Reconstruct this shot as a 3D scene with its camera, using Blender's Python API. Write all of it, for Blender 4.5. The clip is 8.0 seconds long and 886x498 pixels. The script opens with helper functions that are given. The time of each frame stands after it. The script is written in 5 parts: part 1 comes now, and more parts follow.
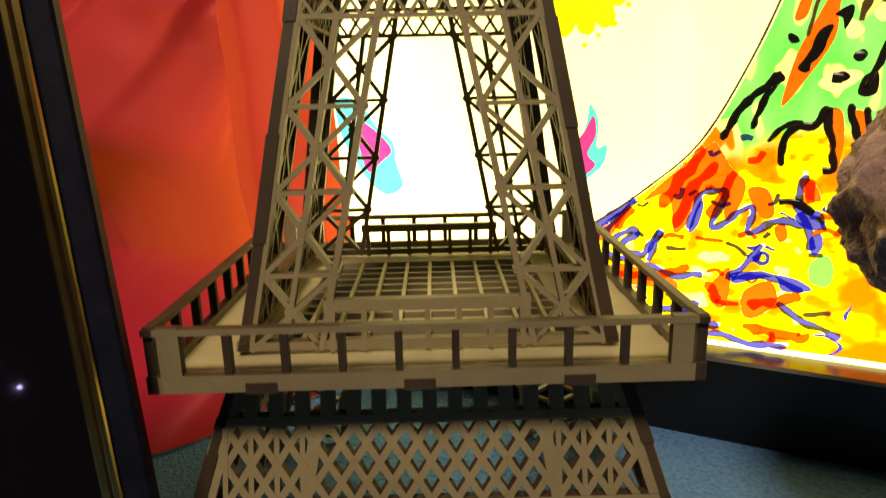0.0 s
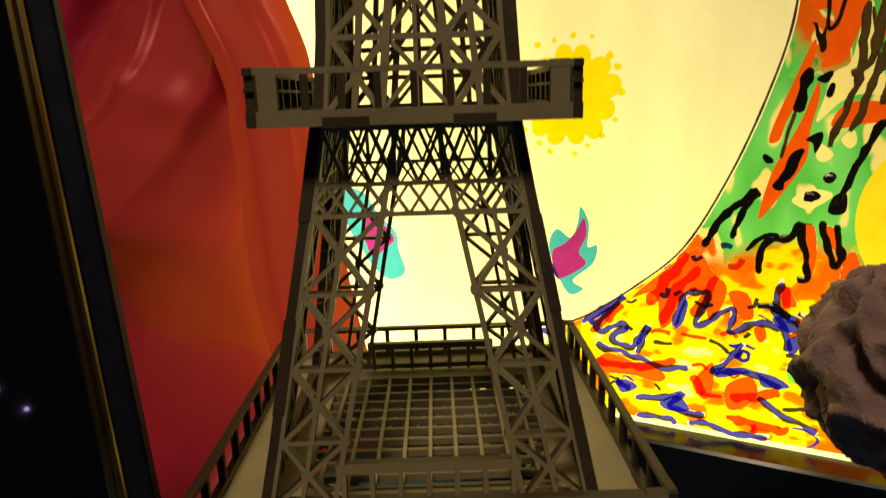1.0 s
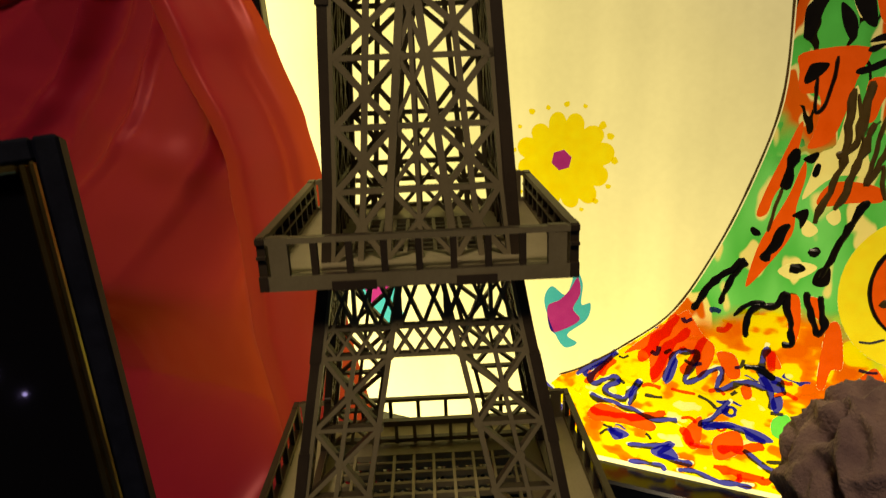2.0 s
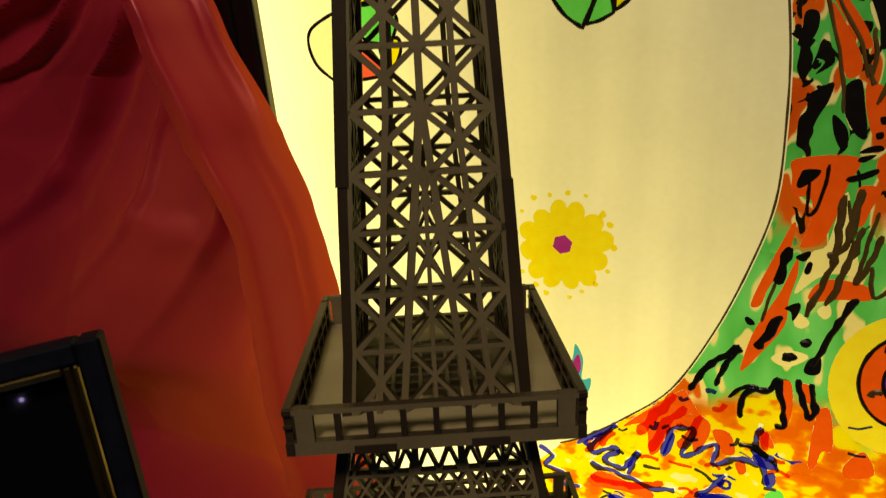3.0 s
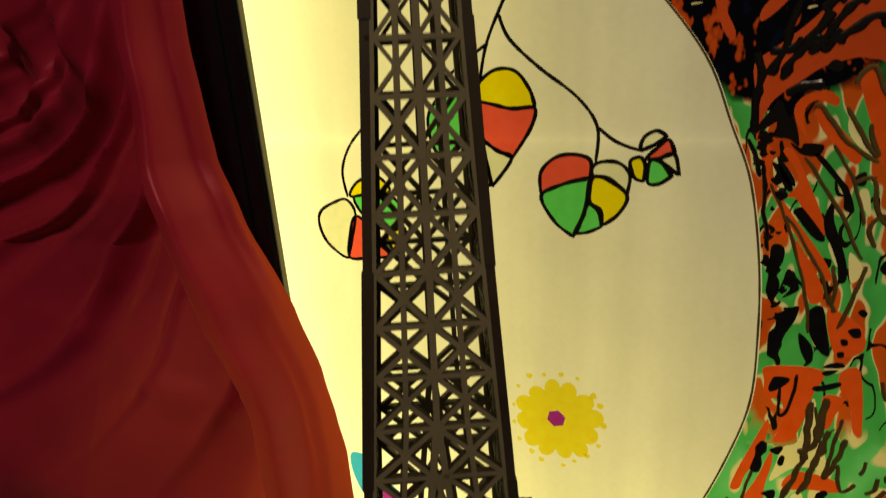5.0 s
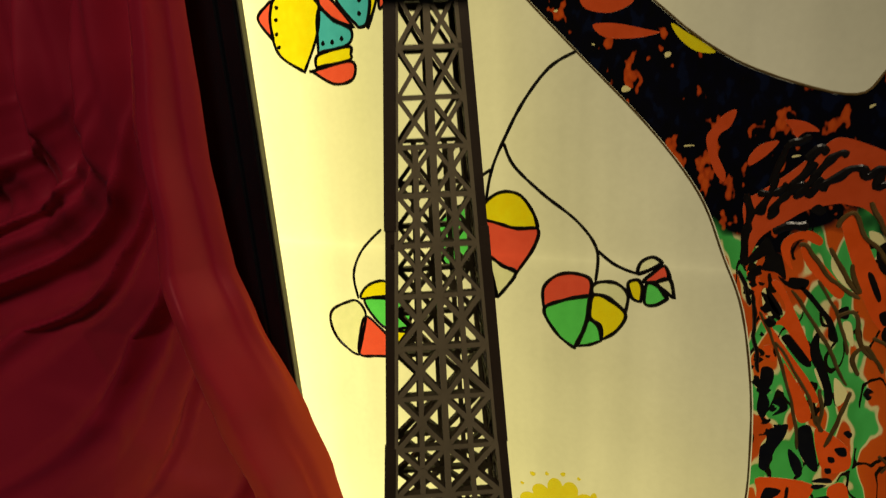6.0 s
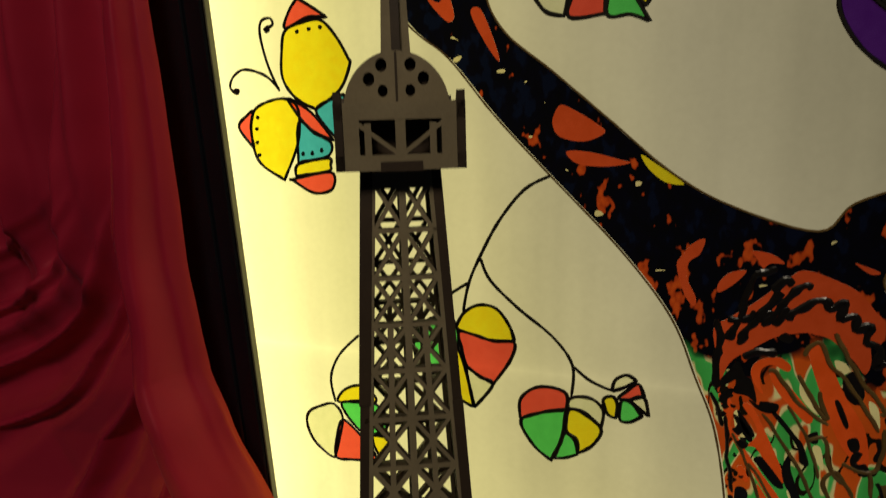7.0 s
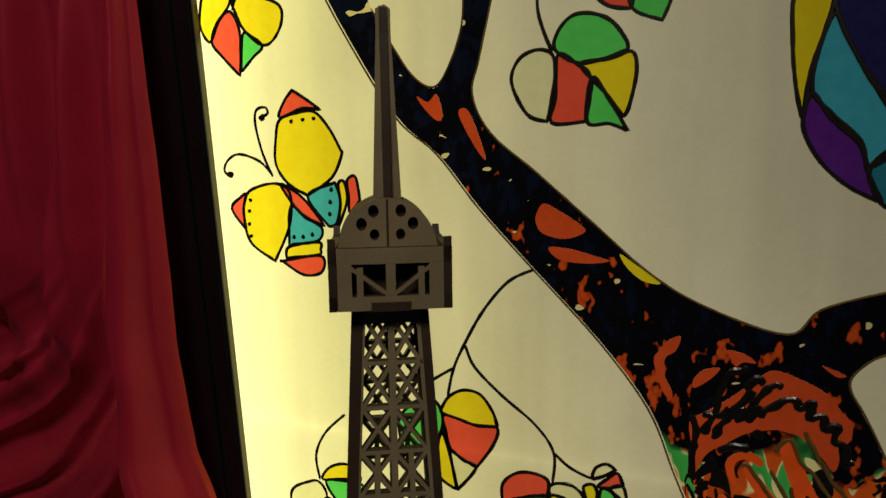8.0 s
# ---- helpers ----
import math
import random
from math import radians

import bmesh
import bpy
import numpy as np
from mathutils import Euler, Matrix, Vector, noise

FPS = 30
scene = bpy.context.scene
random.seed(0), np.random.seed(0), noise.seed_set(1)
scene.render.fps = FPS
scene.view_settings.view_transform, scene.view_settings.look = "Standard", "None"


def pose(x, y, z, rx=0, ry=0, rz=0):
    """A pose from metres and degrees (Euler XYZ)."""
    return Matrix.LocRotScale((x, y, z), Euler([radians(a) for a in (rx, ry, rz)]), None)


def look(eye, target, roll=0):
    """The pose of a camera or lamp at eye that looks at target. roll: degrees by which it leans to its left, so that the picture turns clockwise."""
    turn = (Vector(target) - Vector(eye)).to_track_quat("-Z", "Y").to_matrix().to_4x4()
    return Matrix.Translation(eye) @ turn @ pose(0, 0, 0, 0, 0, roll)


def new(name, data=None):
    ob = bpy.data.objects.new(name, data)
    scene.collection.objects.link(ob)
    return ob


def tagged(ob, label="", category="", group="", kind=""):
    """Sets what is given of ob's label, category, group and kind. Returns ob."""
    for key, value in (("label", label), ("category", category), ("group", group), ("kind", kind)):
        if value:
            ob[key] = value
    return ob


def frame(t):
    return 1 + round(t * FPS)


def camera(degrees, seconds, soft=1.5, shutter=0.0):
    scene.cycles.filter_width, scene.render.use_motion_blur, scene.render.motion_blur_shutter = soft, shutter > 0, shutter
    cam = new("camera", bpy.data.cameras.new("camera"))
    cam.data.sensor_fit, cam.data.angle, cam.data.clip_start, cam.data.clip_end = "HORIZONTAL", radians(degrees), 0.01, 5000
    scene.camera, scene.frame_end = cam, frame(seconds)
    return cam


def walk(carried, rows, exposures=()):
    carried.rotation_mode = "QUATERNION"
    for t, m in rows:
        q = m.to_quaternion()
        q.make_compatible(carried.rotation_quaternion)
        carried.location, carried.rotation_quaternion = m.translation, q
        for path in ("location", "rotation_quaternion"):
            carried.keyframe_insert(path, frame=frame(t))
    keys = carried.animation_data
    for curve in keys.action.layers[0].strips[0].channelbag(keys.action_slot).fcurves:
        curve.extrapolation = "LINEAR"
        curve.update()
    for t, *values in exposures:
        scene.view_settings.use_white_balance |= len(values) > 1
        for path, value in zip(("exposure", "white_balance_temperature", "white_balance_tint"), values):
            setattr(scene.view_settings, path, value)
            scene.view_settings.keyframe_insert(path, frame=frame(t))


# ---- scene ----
cam = camera(69.89, 8.0, soft=1.35, shutter=0.35)
# seconds, eye and target in metres, roll in degrees
PATH = [
    (0, (0.0959, -0.186, 0.1748), (-0.7532, 1.5558, -0.3201), -1.09),
    (0.5, (0.0992, -0.1895, 0.2001), (-0.7539, 1.5549, -0.2787), -2.02),
    (1, (0.1017, -0.1926, 0.227), (-0.7561, 1.551, -0.2466), -1.60),
    (2.3, (0.0959, -0.1869, 0.2975), (-0.719, 1.5355, -0.3101), -2.41),
    (2.5, (0.0942, -0.1855, 0.3092), (-0.7159, 1.536, -0.3075), -2.41),
    (3, (0.092, -0.1863, 0.334), (-0.7112, 1.5406, -0.2764), -2.53),
    (3.5, (0.0888, -0.1857, 0.3507), (-0.6968, 1.5487, -0.2613), -2.85),
    (4, (0.0867, -0.1844, 0.3802), (-0.679, 1.5619, -0.2234), -3.06),
    (4.5, (0.0874, -0.1903, 0.4014), (-0.6809, 1.5681, -0.1624), -2.79),
    (5, (0.0887, -0.189, 0.4296), (-0.6877, 1.5737, -0.1091), -2.35),
    (5.2, (0.0894, -0.1873, 0.4458), (-0.701, 1.5691, -0.0929), -2.31),
    (6.3, (0.0853, -0.1965, 0.4988), (-0.6688, 1.5967, 0.0339), -2.07),
    (6.5, (0.0874, -0.1928, 0.5067), (-0.6577, 1.608, 0.0574), -1.92),
    (7, (0.0867, -0.1877, 0.5322), (-0.6306, 1.6394, 0.1484), -1.60),
    (7.5, (0.0839, -0.1922, 0.5541), (-0.6161, 1.6534, 0.2319), -1.18),
    (8, (0.089, -0.1928, 0.567), (-0.5904, 1.6656, 0.2758), -0.58),
]
EXPOSURES = [(0.0, 1.85, 7900, 10), (0.3, 1.44, 8000, 10), (0.6, 1.08, 8000, 10), (1.0, 0.72, 8000, 10), (1.2, 0.62, 8000, 10), (2.5, 0.34, 8000, 10), (3.5, 0.17, 7600, 10), (4.5, 0.03, 7350, 10), (6.5, 0.0, 6650, 10), (8.0, -0.06, 6380, 10)]
walk(cam, [(t, look(eye, target, roll)) for t, eye, target, roll in PATH], EXPOSURES)

from mathutils.geometry import tessellate_polygon

# ---- room light ----
world = bpy.data.worlds.new("room_dusk")
scene.world = world
world.use_nodes = True
world.node_tree.nodes["Background"].inputs["Color"].default_value = (0.5, 0.4, 0.9, 1)
world.node_tree.nodes["Background"].inputs["Strength"].default_value = 0.03
PANEL_Y = 0.1494
TOWER_TURN = 26.65


# ---- materials ----
class Mat:
    """A node material with short ways to add nodes and links."""

    def __init__(self, name):
        self.m = bpy.data.materials.new(name)
        self.m.use_nodes = True
        self.t = self.m.node_tree
        self.b = self.t.nodes["Principled BSDF"]
        self.out = self.t.nodes["Material Output"]

    def add(self, kind, **sets):
        n = self.t.nodes.new(kind)
        for key, value in sets.items():
            n.inputs[key].default_value = value
        return n

    def link(self, a, b):
        self.t.links.new(a, b)

    def coords(self, scale=(1, 1, 1)):
        c = self.add("ShaderNodeTexCoord")
        mp = self.add("ShaderNodeMapping")
        mp.inputs["Scale"].default_value = scale
        self.link(c.outputs["Object"], mp.inputs["Vector"])
        return mp.outputs["Vector"]

    def noise(self, scale, detail=4, rough=0.55, stretch=(1, 1, 1)):
        n = self.add("ShaderNodeTexNoise", Scale=scale, Detail=detail, Roughness=rough)
        self.link(self.coords(stretch), n.inputs["Vector"])
        return n.outputs["Fac"]

    def ramp(self, fac, stops, hard=False):
        r = self.add("ShaderNodeValToRGB")
        el = r.color_ramp.elements
        while len(el) > 1:
            el.remove(el[-1])
        el[0].position, el[0].color = stops[0][0], (*stops[0][1], 1)
        for p, c in stops[1:]:
            e = el.new(p)
            e.color = (*c, 1)
        if hard:
            r.color_ramp.interpolation = "CONSTANT"
        self.link(fac, r.inputs["Fac"])
        return r.outputs["Color"]

    def mix(self, fac, a, b, blend="MIX"):
        n = self.t.nodes.new("ShaderNodeMix")
        n.data_type, n.blend_type = "RGBA", blend
        for value, socket in ((fac, n.inputs[0]), (a, n.inputs[6]), (b, n.inputs[7])):
            if isinstance(value, (int, float)):
                socket.default_value = value
            elif isinstance(value, tuple):
                socket.default_value = (*value, 1)
            else:
                self.link(value, socket)
        return n.outputs[2]

    def math(self, op, a, b=0.0, c=0.0):
        n = self.t.nodes.new("ShaderNodeMath")
        n.operation = op
        for value, socket in zip((a, b, c), n.inputs):
            if isinstance(value, (int, float)):
                socket.default_value = value
            else:
                self.link(value, socket)
        return n.outputs[0]

    def bump(self, height, strength, distance):
        n = self.add("ShaderNodeBump", Strength=strength, Distance=distance)
        self.link(height, n.inputs["Height"])
        self.link(n.outputs["Normal"], self.b.inputs["Normal"])


def board_material(name, light, dark, rough):
    """Laser-cut fibre board: speckled, with faint smoke stains."""
    k = Mat(name)
    fine = k.noise(900, 3, 0.7)
    broad = k.noise(45, 4)
    c = k.ramp(broad, [(0.3, dark), (0.7, light)])
    c = k.mix(k.math("MULTIPLY", fine, 0.5), c, tuple(v * 0.6 for v in dark))
    k.link(c, k.b.inputs["Base Color"])
    k.b.inputs["Roughness"].default_value = rough
    k.b.inputs["Specular IOR Level"].default_value = 0.3
    k.bump(k.noise(1400, 2), 0.25, 0.0003)
    return k.m


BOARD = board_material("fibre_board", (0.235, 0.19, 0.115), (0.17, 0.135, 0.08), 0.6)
# same board, lighter: light falling on the floors' tops is put into the colour
LIT_FLOORBOARD = board_material("lit_board", (0.36, 0.30, 0.19), (0.27, 0.225, 0.135), 0.55)
CHAR = board_material("burnt_edge", (0.055, 0.036, 0.022), (0.028, 0.018, 0.012), 0.5)


def satin_material():
    """Red satin, the room's violet light put into its sheen tint; thin enough for light behind it to glow through."""
    k = Mat("red_satin")
    c = k.ramp(k.noise(9, 3), [(0.3, (0.31, 0.012, 0.040)), (0.7, (0.42, 0.0175, 0.050))])
    k.link(c, k.b.inputs["Base Color"])
    k.b.inputs["Roughness"].default_value = 0.37
    k.b.inputs["Specular IOR Level"].default_value = 0.75
    k.b.inputs["Specular Tint"].default_value = (1.0, 0.32, 0.36, 1)
    k.b.inputs["Sheen Weight"].default_value = 0.12
    k.b.inputs["Sheen Roughness"].default_value = 0.35
    k.b.inputs["Sheen Tint"].default_value = (0.8, 0.2, 0.45, 1)
    weave = k.noise(700, 2, 0.5, (1, 1, 0.2))
    wrinkle = k.noise(30, 4, 0.5, (1, 1, 0.5))
    k.bump(k.math("ADD", k.math("MULTIPLY", weave, 0.05), wrinkle), 0.14, 0.003)
    t = k.add("ShaderNodeBsdfTranslucent", Color=(0.9, 0.15, 0.03, 1))
    m = k.add("ShaderNodeMixShader", Fac=0.23)
    k.link(k.b.outputs[0], m.inputs[1])
    k.link(t.outputs[0], m.inputs[2])
    k.link(m.outputs[0], k.out.inputs["Surface"])
    return k.m


SATIN = satin_material()


def plain_material(name, a, b, scale, rough, metal=0.0, bump=0.0, spec=0.5, stretch=(1, 1, 1)):
    k = Mat(name)
    f = k.noise(scale, 5, 0.6, stretch)
    k.link(k.ramp(f, [(0.3, a), (0.7, b)]), k.b.inputs["Base Color"])
    k.b.inputs["Roughness"].default_value = rough
    k.b.inputs["Metallic"].default_value = metal
    k.b.inputs["Specular IOR Level"].default_value = spec
    if bump:
        k.bump(f, 0.6, bump)
    return k.m


BLACK_PLASTIC = plain_material("black_plastic", (0.004, 0.004, 0.006), (0.006, 0.006, 0.009), 30, 0.22, 0.0, 0.0, 0.25)
NAVY_FRAME = plain_material("navy_lacquer", (0.003, 0.0035, 0.009), (0.007, 0.008, 0.017), 160, 0.6, 0, 0.0003, 0.06)
GOLD = plain_material("gilt_strip", (0.30, 0.21, 0.075), (0.46, 0.34, 0.13), 90, 0.26, 1.0)
BLUE_FELT = plain_material("blue_felt", (0.035, 0.10, 0.27), (0.08, 0.19, 0.42), 420, 0.95, 0, 0.004, 0.1)
PLASTER = plain_material("grey_plaster", (0.10, 0.09, 0.09), (0.13, 0.12, 0.115), 6, 0.9, 0, 0.002)
PARQUET = plain_material("dark_wood", (0.05, 0.03, 0.02), (0.09, 0.055, 0.03), 8, 0.5, 0, 0.0, 0.4, (1, 8, 1))


def morel_material():
    """Dusty purple-brown, paler on the ridges, with fine pits."""
    k = Mat("wrinkled_brown")
    c = k.ramp(k.noise(55, 5), [(0.3, (0.11, 0.060, 0.070)), (0.55, (0.22, 0.135, 0.13)), (0.75, (0.38, 0.25, 0.20))])
    k.link(c, k.b.inputs["Base Color"])
    k.b.inputs["Roughness"].default_value = 0.9
    k.b.inputs["Sheen Weight"].default_value = 0.25
    k.b.inputs["Sheen Tint"].default_value = (0.7, 0.55, 0.6, 1)
    k.bump(k.math("ADD", k.noise(900, 3), k.noise(160, 4)), 0.7, 0.0018)
    return k.m


MOREL = morel_material()


def glass_material():
    k = Mat("picture_glass")
    k.b.inputs["Base Color"].default_value = (0.003, 0.003, 0.005, 1)
    k.b.inputs["Roughness"].default_value = 0.03
    k.b.inputs["Specular IOR Level"].default_value = 0.6
    k.b.inputs["Coat Weight"].default_value = 0.6
    k.b.inputs["Coat Roughness"].default_value = 0.02
    return k.m


PICTURE_GLASS = glass_material()


def diffuser_material():
    """Lit paper sheet: stronger glow at its near side and foot painted into the emission, without tubes; faint creases
    too.
    """
    k = Mat("lit_paper")
    c = k.add("ShaderNodeTexCoord")
    s = k.add("ShaderNodeSeparateXYZ")
    k.link(c.outputs["Object"], s.inputs[0])
    x, z = s.outputs["X"], s.outputs["Z"]
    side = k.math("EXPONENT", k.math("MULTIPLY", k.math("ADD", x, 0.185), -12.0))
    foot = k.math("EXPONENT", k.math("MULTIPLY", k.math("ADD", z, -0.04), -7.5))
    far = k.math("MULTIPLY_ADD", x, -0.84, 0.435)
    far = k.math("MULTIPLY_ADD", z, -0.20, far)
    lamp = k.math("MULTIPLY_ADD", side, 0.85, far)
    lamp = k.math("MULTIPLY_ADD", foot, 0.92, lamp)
    streak = k.noise(26, 3, 0.5, (1, 1, 0.06))
    blotch = k.noise(14, 4)
    grain = k.noise(260, 3)
    v = k.math("MULTIPLY", k.math("MULTIPLY_ADD", streak, 0.5, 0.75), k.math("MULTIPLY_ADD", blotch, 0.24, 0.88))
    v = k.math("MULTIPLY", v, k.math("MULTIPLY_ADD", grain, 0.10, 0.95))
    # a horizontal fold across the sheet, painted as a brighter line of glow
    fold = k.math("ABSOLUTE", k.math("ADD", z, -0.392))
    fold = k.math("MULTIPLY", k.math("EXPONENT", k.math("MULTIPLY", fold, -200.0)), 0.16)
    v = k.math("ADD", v, fold)
    e = k.add("ShaderNodeEmission")
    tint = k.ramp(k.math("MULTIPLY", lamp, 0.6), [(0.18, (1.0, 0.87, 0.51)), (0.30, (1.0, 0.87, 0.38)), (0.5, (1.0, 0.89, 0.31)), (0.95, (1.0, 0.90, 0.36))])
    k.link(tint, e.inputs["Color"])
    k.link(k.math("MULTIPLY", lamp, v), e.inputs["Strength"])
    k.link(e.outputs[0], k.out.inputs["Surface"])
    return k.m


PAPER = diffuser_material()


def film_material(name, source, body=0.1):
    """Clear glass paint: source gives the colour of the light that comes through."""
    k = Mat(name)
    colour = source(k) if callable(source) else k.mix(k.noise(170, 3), source, tuple(min(1, v * 1.25 + 0.02) for v in source))
    t = k.add("ShaderNodeBsdfTransparent")
    k.link(colour, t.inputs["Color"])
    k.link(colour, k.b.inputs["Base Color"])
    k.b.inputs["Roughness"].default_value = 0.25
    m = k.add("ShaderNodeMixShader", Fac=body)
    k.link(t.outputs[0], m.inputs[1])
    k.link(k.b.outputs[0], m.inputs[2])
    k.link(m.outputs[0], k.out.inputs["Surface"])
    return k.m


def bark_colours(k):
    """Poured paint of the trunk: yellow foot, green and cream above, red and black towards the branches."""
    c = k.add("ShaderNodeTexCoord")
    s = k.add("ShaderNodeSeparateXYZ")
    k.link(c.outputs["Object"], s.inputs[0])
    warp = k.math("MULTIPLY_ADD", k.noise(22, 3), 0.11, -0.055)
    z = k.math("ADD", s.outputs["Z"], warp)
    lean = k.math("MULTIPLY", k.math("MAXIMUM", k.math("ADD", s.outputs["X"], -0.09), 0.0), 1.7)
    lean = k.math("MULTIPLY_ADD", k.math("MAXIMUM", k.math("ADD", s.outputs["Z"], -0.10), 0.0), 1.2, lean)
    foot = k.ramp(k.math("ADD", k.noise(70, 2, 0.4, (1, 1, 1.3)), lean), [(0.0, (1, 0.95, 0.75)), (0.33, (1, 0.93, 0.5)), (0.37, (1, 0.86, 0.015)), (0.55, (1, 0.8, 0.012)), (0.60, (0.95, 0.26, 0.012)), (0.70, (0.85, 0.15, 0.012))])
    # thin looping veins of blue in the yellow
    vein = k.math("ABSOLUTE", k.math("ADD", k.noise(58, 1, 0.3, (1, 1, 1.6)), -0.5))
    patch = k.math("GREATER_THAN", k.noise(33, 1, 0.3), 0.62)
    foot = k.mix(k.math("MULTIPLY", k.math("LESS_THAN", vein, 0.024), patch), foot, (0.03, 0.035, 0.6))
    mid = k.ramp(k.noise(48, 2, 0.4, (1, 1, 0.5)), [(0.0, (1, 0.9, 0.5)), (0.36, (0.95, 0.88, 0.5)), (0.385, (0.17, 0.76, 0.30)), (0.57, (0.08, 0.60, 0.17)), (0.59, (0.95, 0.88, 0.5)), (0.64, (1, 0.88, 0.55)), (0.655, (0.80, 0.14, 0.02)), (0.8, (0.65, 0.08, 0.015))])
    bias = k.math("MULTIPLY", k.math("MAXIMUM", k.math("ADD", s.outputs["X"], -0.125), 0.0), -2.6)
    high = k.ramp(k.math("ADD", k.noise(50, 2, 0.45, (1, 1, 0.4)), bias), [(0.0, (0.62, 0.07, 0.012)), (0.39, (0.78, 0.13, 0.02)), (0.40, (0.9, 0.82, 0.5)), (0.412, (0.85, 0.8, 0.5)), (0.422, (0.08, 0.60, 0.17)), (0.53, (0.06, 0.48, 0.12)), (0.54, (0.85, 0.8, 0.5)), (0.555, (0.9, 0.82, 0.5)), (0.565, (0.72, 0.11, 0.02)), (0.75, (0.6, 0.07, 0.012))])
    # thin black lines wander through the upper bark
    wander = k.math("ABSOLUTE", k.math("ADD", k.noise(85, 1.5, 0.4, (1, 1, 0.5)), -0.5))
    here = k.math("GREATER_THAN", k.noise(40, 1, 0.3), 0.47)
    high = k.mix(k.math("MULTIPLY", k.math("LESS_THAN", wander, 0.022), here), high, (0.012, 0.009, 0.006))
    rise = k.math("MULTIPLY_ADD", s.outputs["Z"], 0.95, -0.455)
    streaks = k.math("ADD", k.noise(105, 2.0, 0.55, (1.2, 1, 0.75)), rise)
    top = k.ramp(streaks, [(0.0, (0.75, 0.11, 0.025)), (0.30, (0.7, 0.10, 0.02)), (0.36, (0.5, 0.06, 0.015)), (0.385, (0.004, 0.004, 0.007)), (0.60, (0.004, 0.004, 0.012)), (0.66, (0.005, 0.008, 0.03))])
    fleck = k.math("GREATER_THAN", k.noise(150, 0, 0.3, (0.7, 1, 1.4)), 0.80)
    top = k.mix(fleck, top, (0.9, 0.82, 0.5))
    a = k.mix(k.ramp(z, [(0.135, (0, 0, 0)), (0.15, (1, 1, 1))]), foot, mid)
    a = k.mix(k.ramp(z, [(0.235, (0, 0, 0)), (0.25, (1, 1, 1))]), a, high)
    return k.mix(k.ramp(z, [(0.418, (0, 0, 0)), (0.424, (1, 1, 1))]), a, top)


PAINT = {
    "yellow": film_material("yellow_glass_paint", (0.98, 0.74, 0.012)),
    "red": film_material("red_glass_paint", (0.88, 0.095, 0.065)),
    "green": film_material("green_glass_paint", (0.10, 0.68, 0.16)),
    "pale": film_material("pale_glass_paint", (0.86, 0.9, 0.66)),
    "teal": film_material("teal_glass_paint", (0.05, 0.44, 0.8)),
    "purple": film_material("purple_glass_paint", (0.10, 0.012, 0.34)),
    "navy": film_material("navy_glass_paint", (0.012, 0.012, 0.14)),
    "blue": film_material("blue_glass_paint", (0.015, 0.22, 0.42)),
    "orange": film_material("orange_glass_paint", (0.82, 0.092, 0.010)),
    "redpaint": film_material("brick_red_glass_paint", (0.64, 0.075, 0.018)),
    "cream": film_material("cream_glass_paint", (1.0, 0.88, 0.5)),
    "cyan_wash": film_material("cyan_wash", (0.03, 0.42, 1.0)),
    "pink_wash": film_material("magenta_wash", (0.36, 0.02, 0.36)),
    "yellow_wash": film_material("yellow_wash", (0.98, 0.74, 0.04)),
    "ring_yellow": film_material("ring_yellow_glass_paint", (1.0, 0.76, 0.06)),
    "ink": film_material("blue_ink", (0.045, 0.05, 0.66), 0.08),
    "dark": plain_material("black_glass_paint", (0.006, 0.005, 0.005), (0.012, 0.01, 0.008), 200, 0.3),
    "brown_line": plain_material("umber_contour", (0.10, 0.06, 0.015), (0.16, 0.10, 0.03), 200, 0.35),
    "bark": film_material("poured_bark_paint", bark_colours),
}
LEAD = "dark"


# ---- building blocks ----
def mesh_object(name, bm, material, parent=None, label=""):
    me = bpy.data.meshes.new(name)
    bm.to_mesh(me)
    bm.free()
    for m in material if isinstance(material, (list, tuple)) else [material]:
        me.materials.append(m)
    ob = new(name, me)
    if parent:
        ob.parent = parent
    if label:
        ob["label"] = label
    return ob


part = mesh_object


def block(bm, c, s, bevel=0.0, index=0, turn=None):
    """A box at c of size s, with its edges broken."""
    m = Matrix.Translation(c) @ (turn or Matrix.Identity(4)) @ Matrix.Diagonal((*s, 1))
    made = bmesh.ops.create_cube(bm, size=1, matrix=m)["verts"]
    faces = {f for v in made for f in v.link_faces}
    if bevel:
        edges = {e for v in made for e in v.link_edges}
        faces |= set(bmesh.ops.bevel(bm, geom=list(edges), offset=bevel, segments=1, affect="EDGES")["faces"])
    for f in faces:
        if f.is_valid:
            f.material_index = index


# ---- room and table ----
def slab(name, c, s, material, label, category, kind="structure"):
    bm = bmesh.new()
    block(bm, c, s)
    return tagged(mesh_object(name, bm, material), label, category, kind=kind)


slab("floor", (0, -0.6, -0.8), (3.6, 3.6, 0.1), PARQUET, "dark wooden room floor under the table", "floor")
slab("ceiling", (0, -0.6, 1.75), (3.6, 3.6, 0.1), PLASTER, "dim grey plaster ceiling of the room", "ceiling")
slab("wall_north", (0, 1.25, 0.475), (3.6, 0.1, 2.45), PLASTER, "dim grey plaster wall behind the light box", "wall")
slab("wall_south", (0, -2.45, 0.475), (3.6, 0.1, 2.45), PLASTER, "dim grey plaster wall facing the table", "wall")
slab("wall_east", (1.85, -0.6, 0.475), (0.1, 3.6, 2.45), PLASTER, "dim grey plaster side wall of the room", "wall")
slab("wall_west", (-1.85, -0.6, 0.475), (0.1, 3.6, 2.45), PLASTER, "dim grey plaster side wall beyond the curtain", "wall")

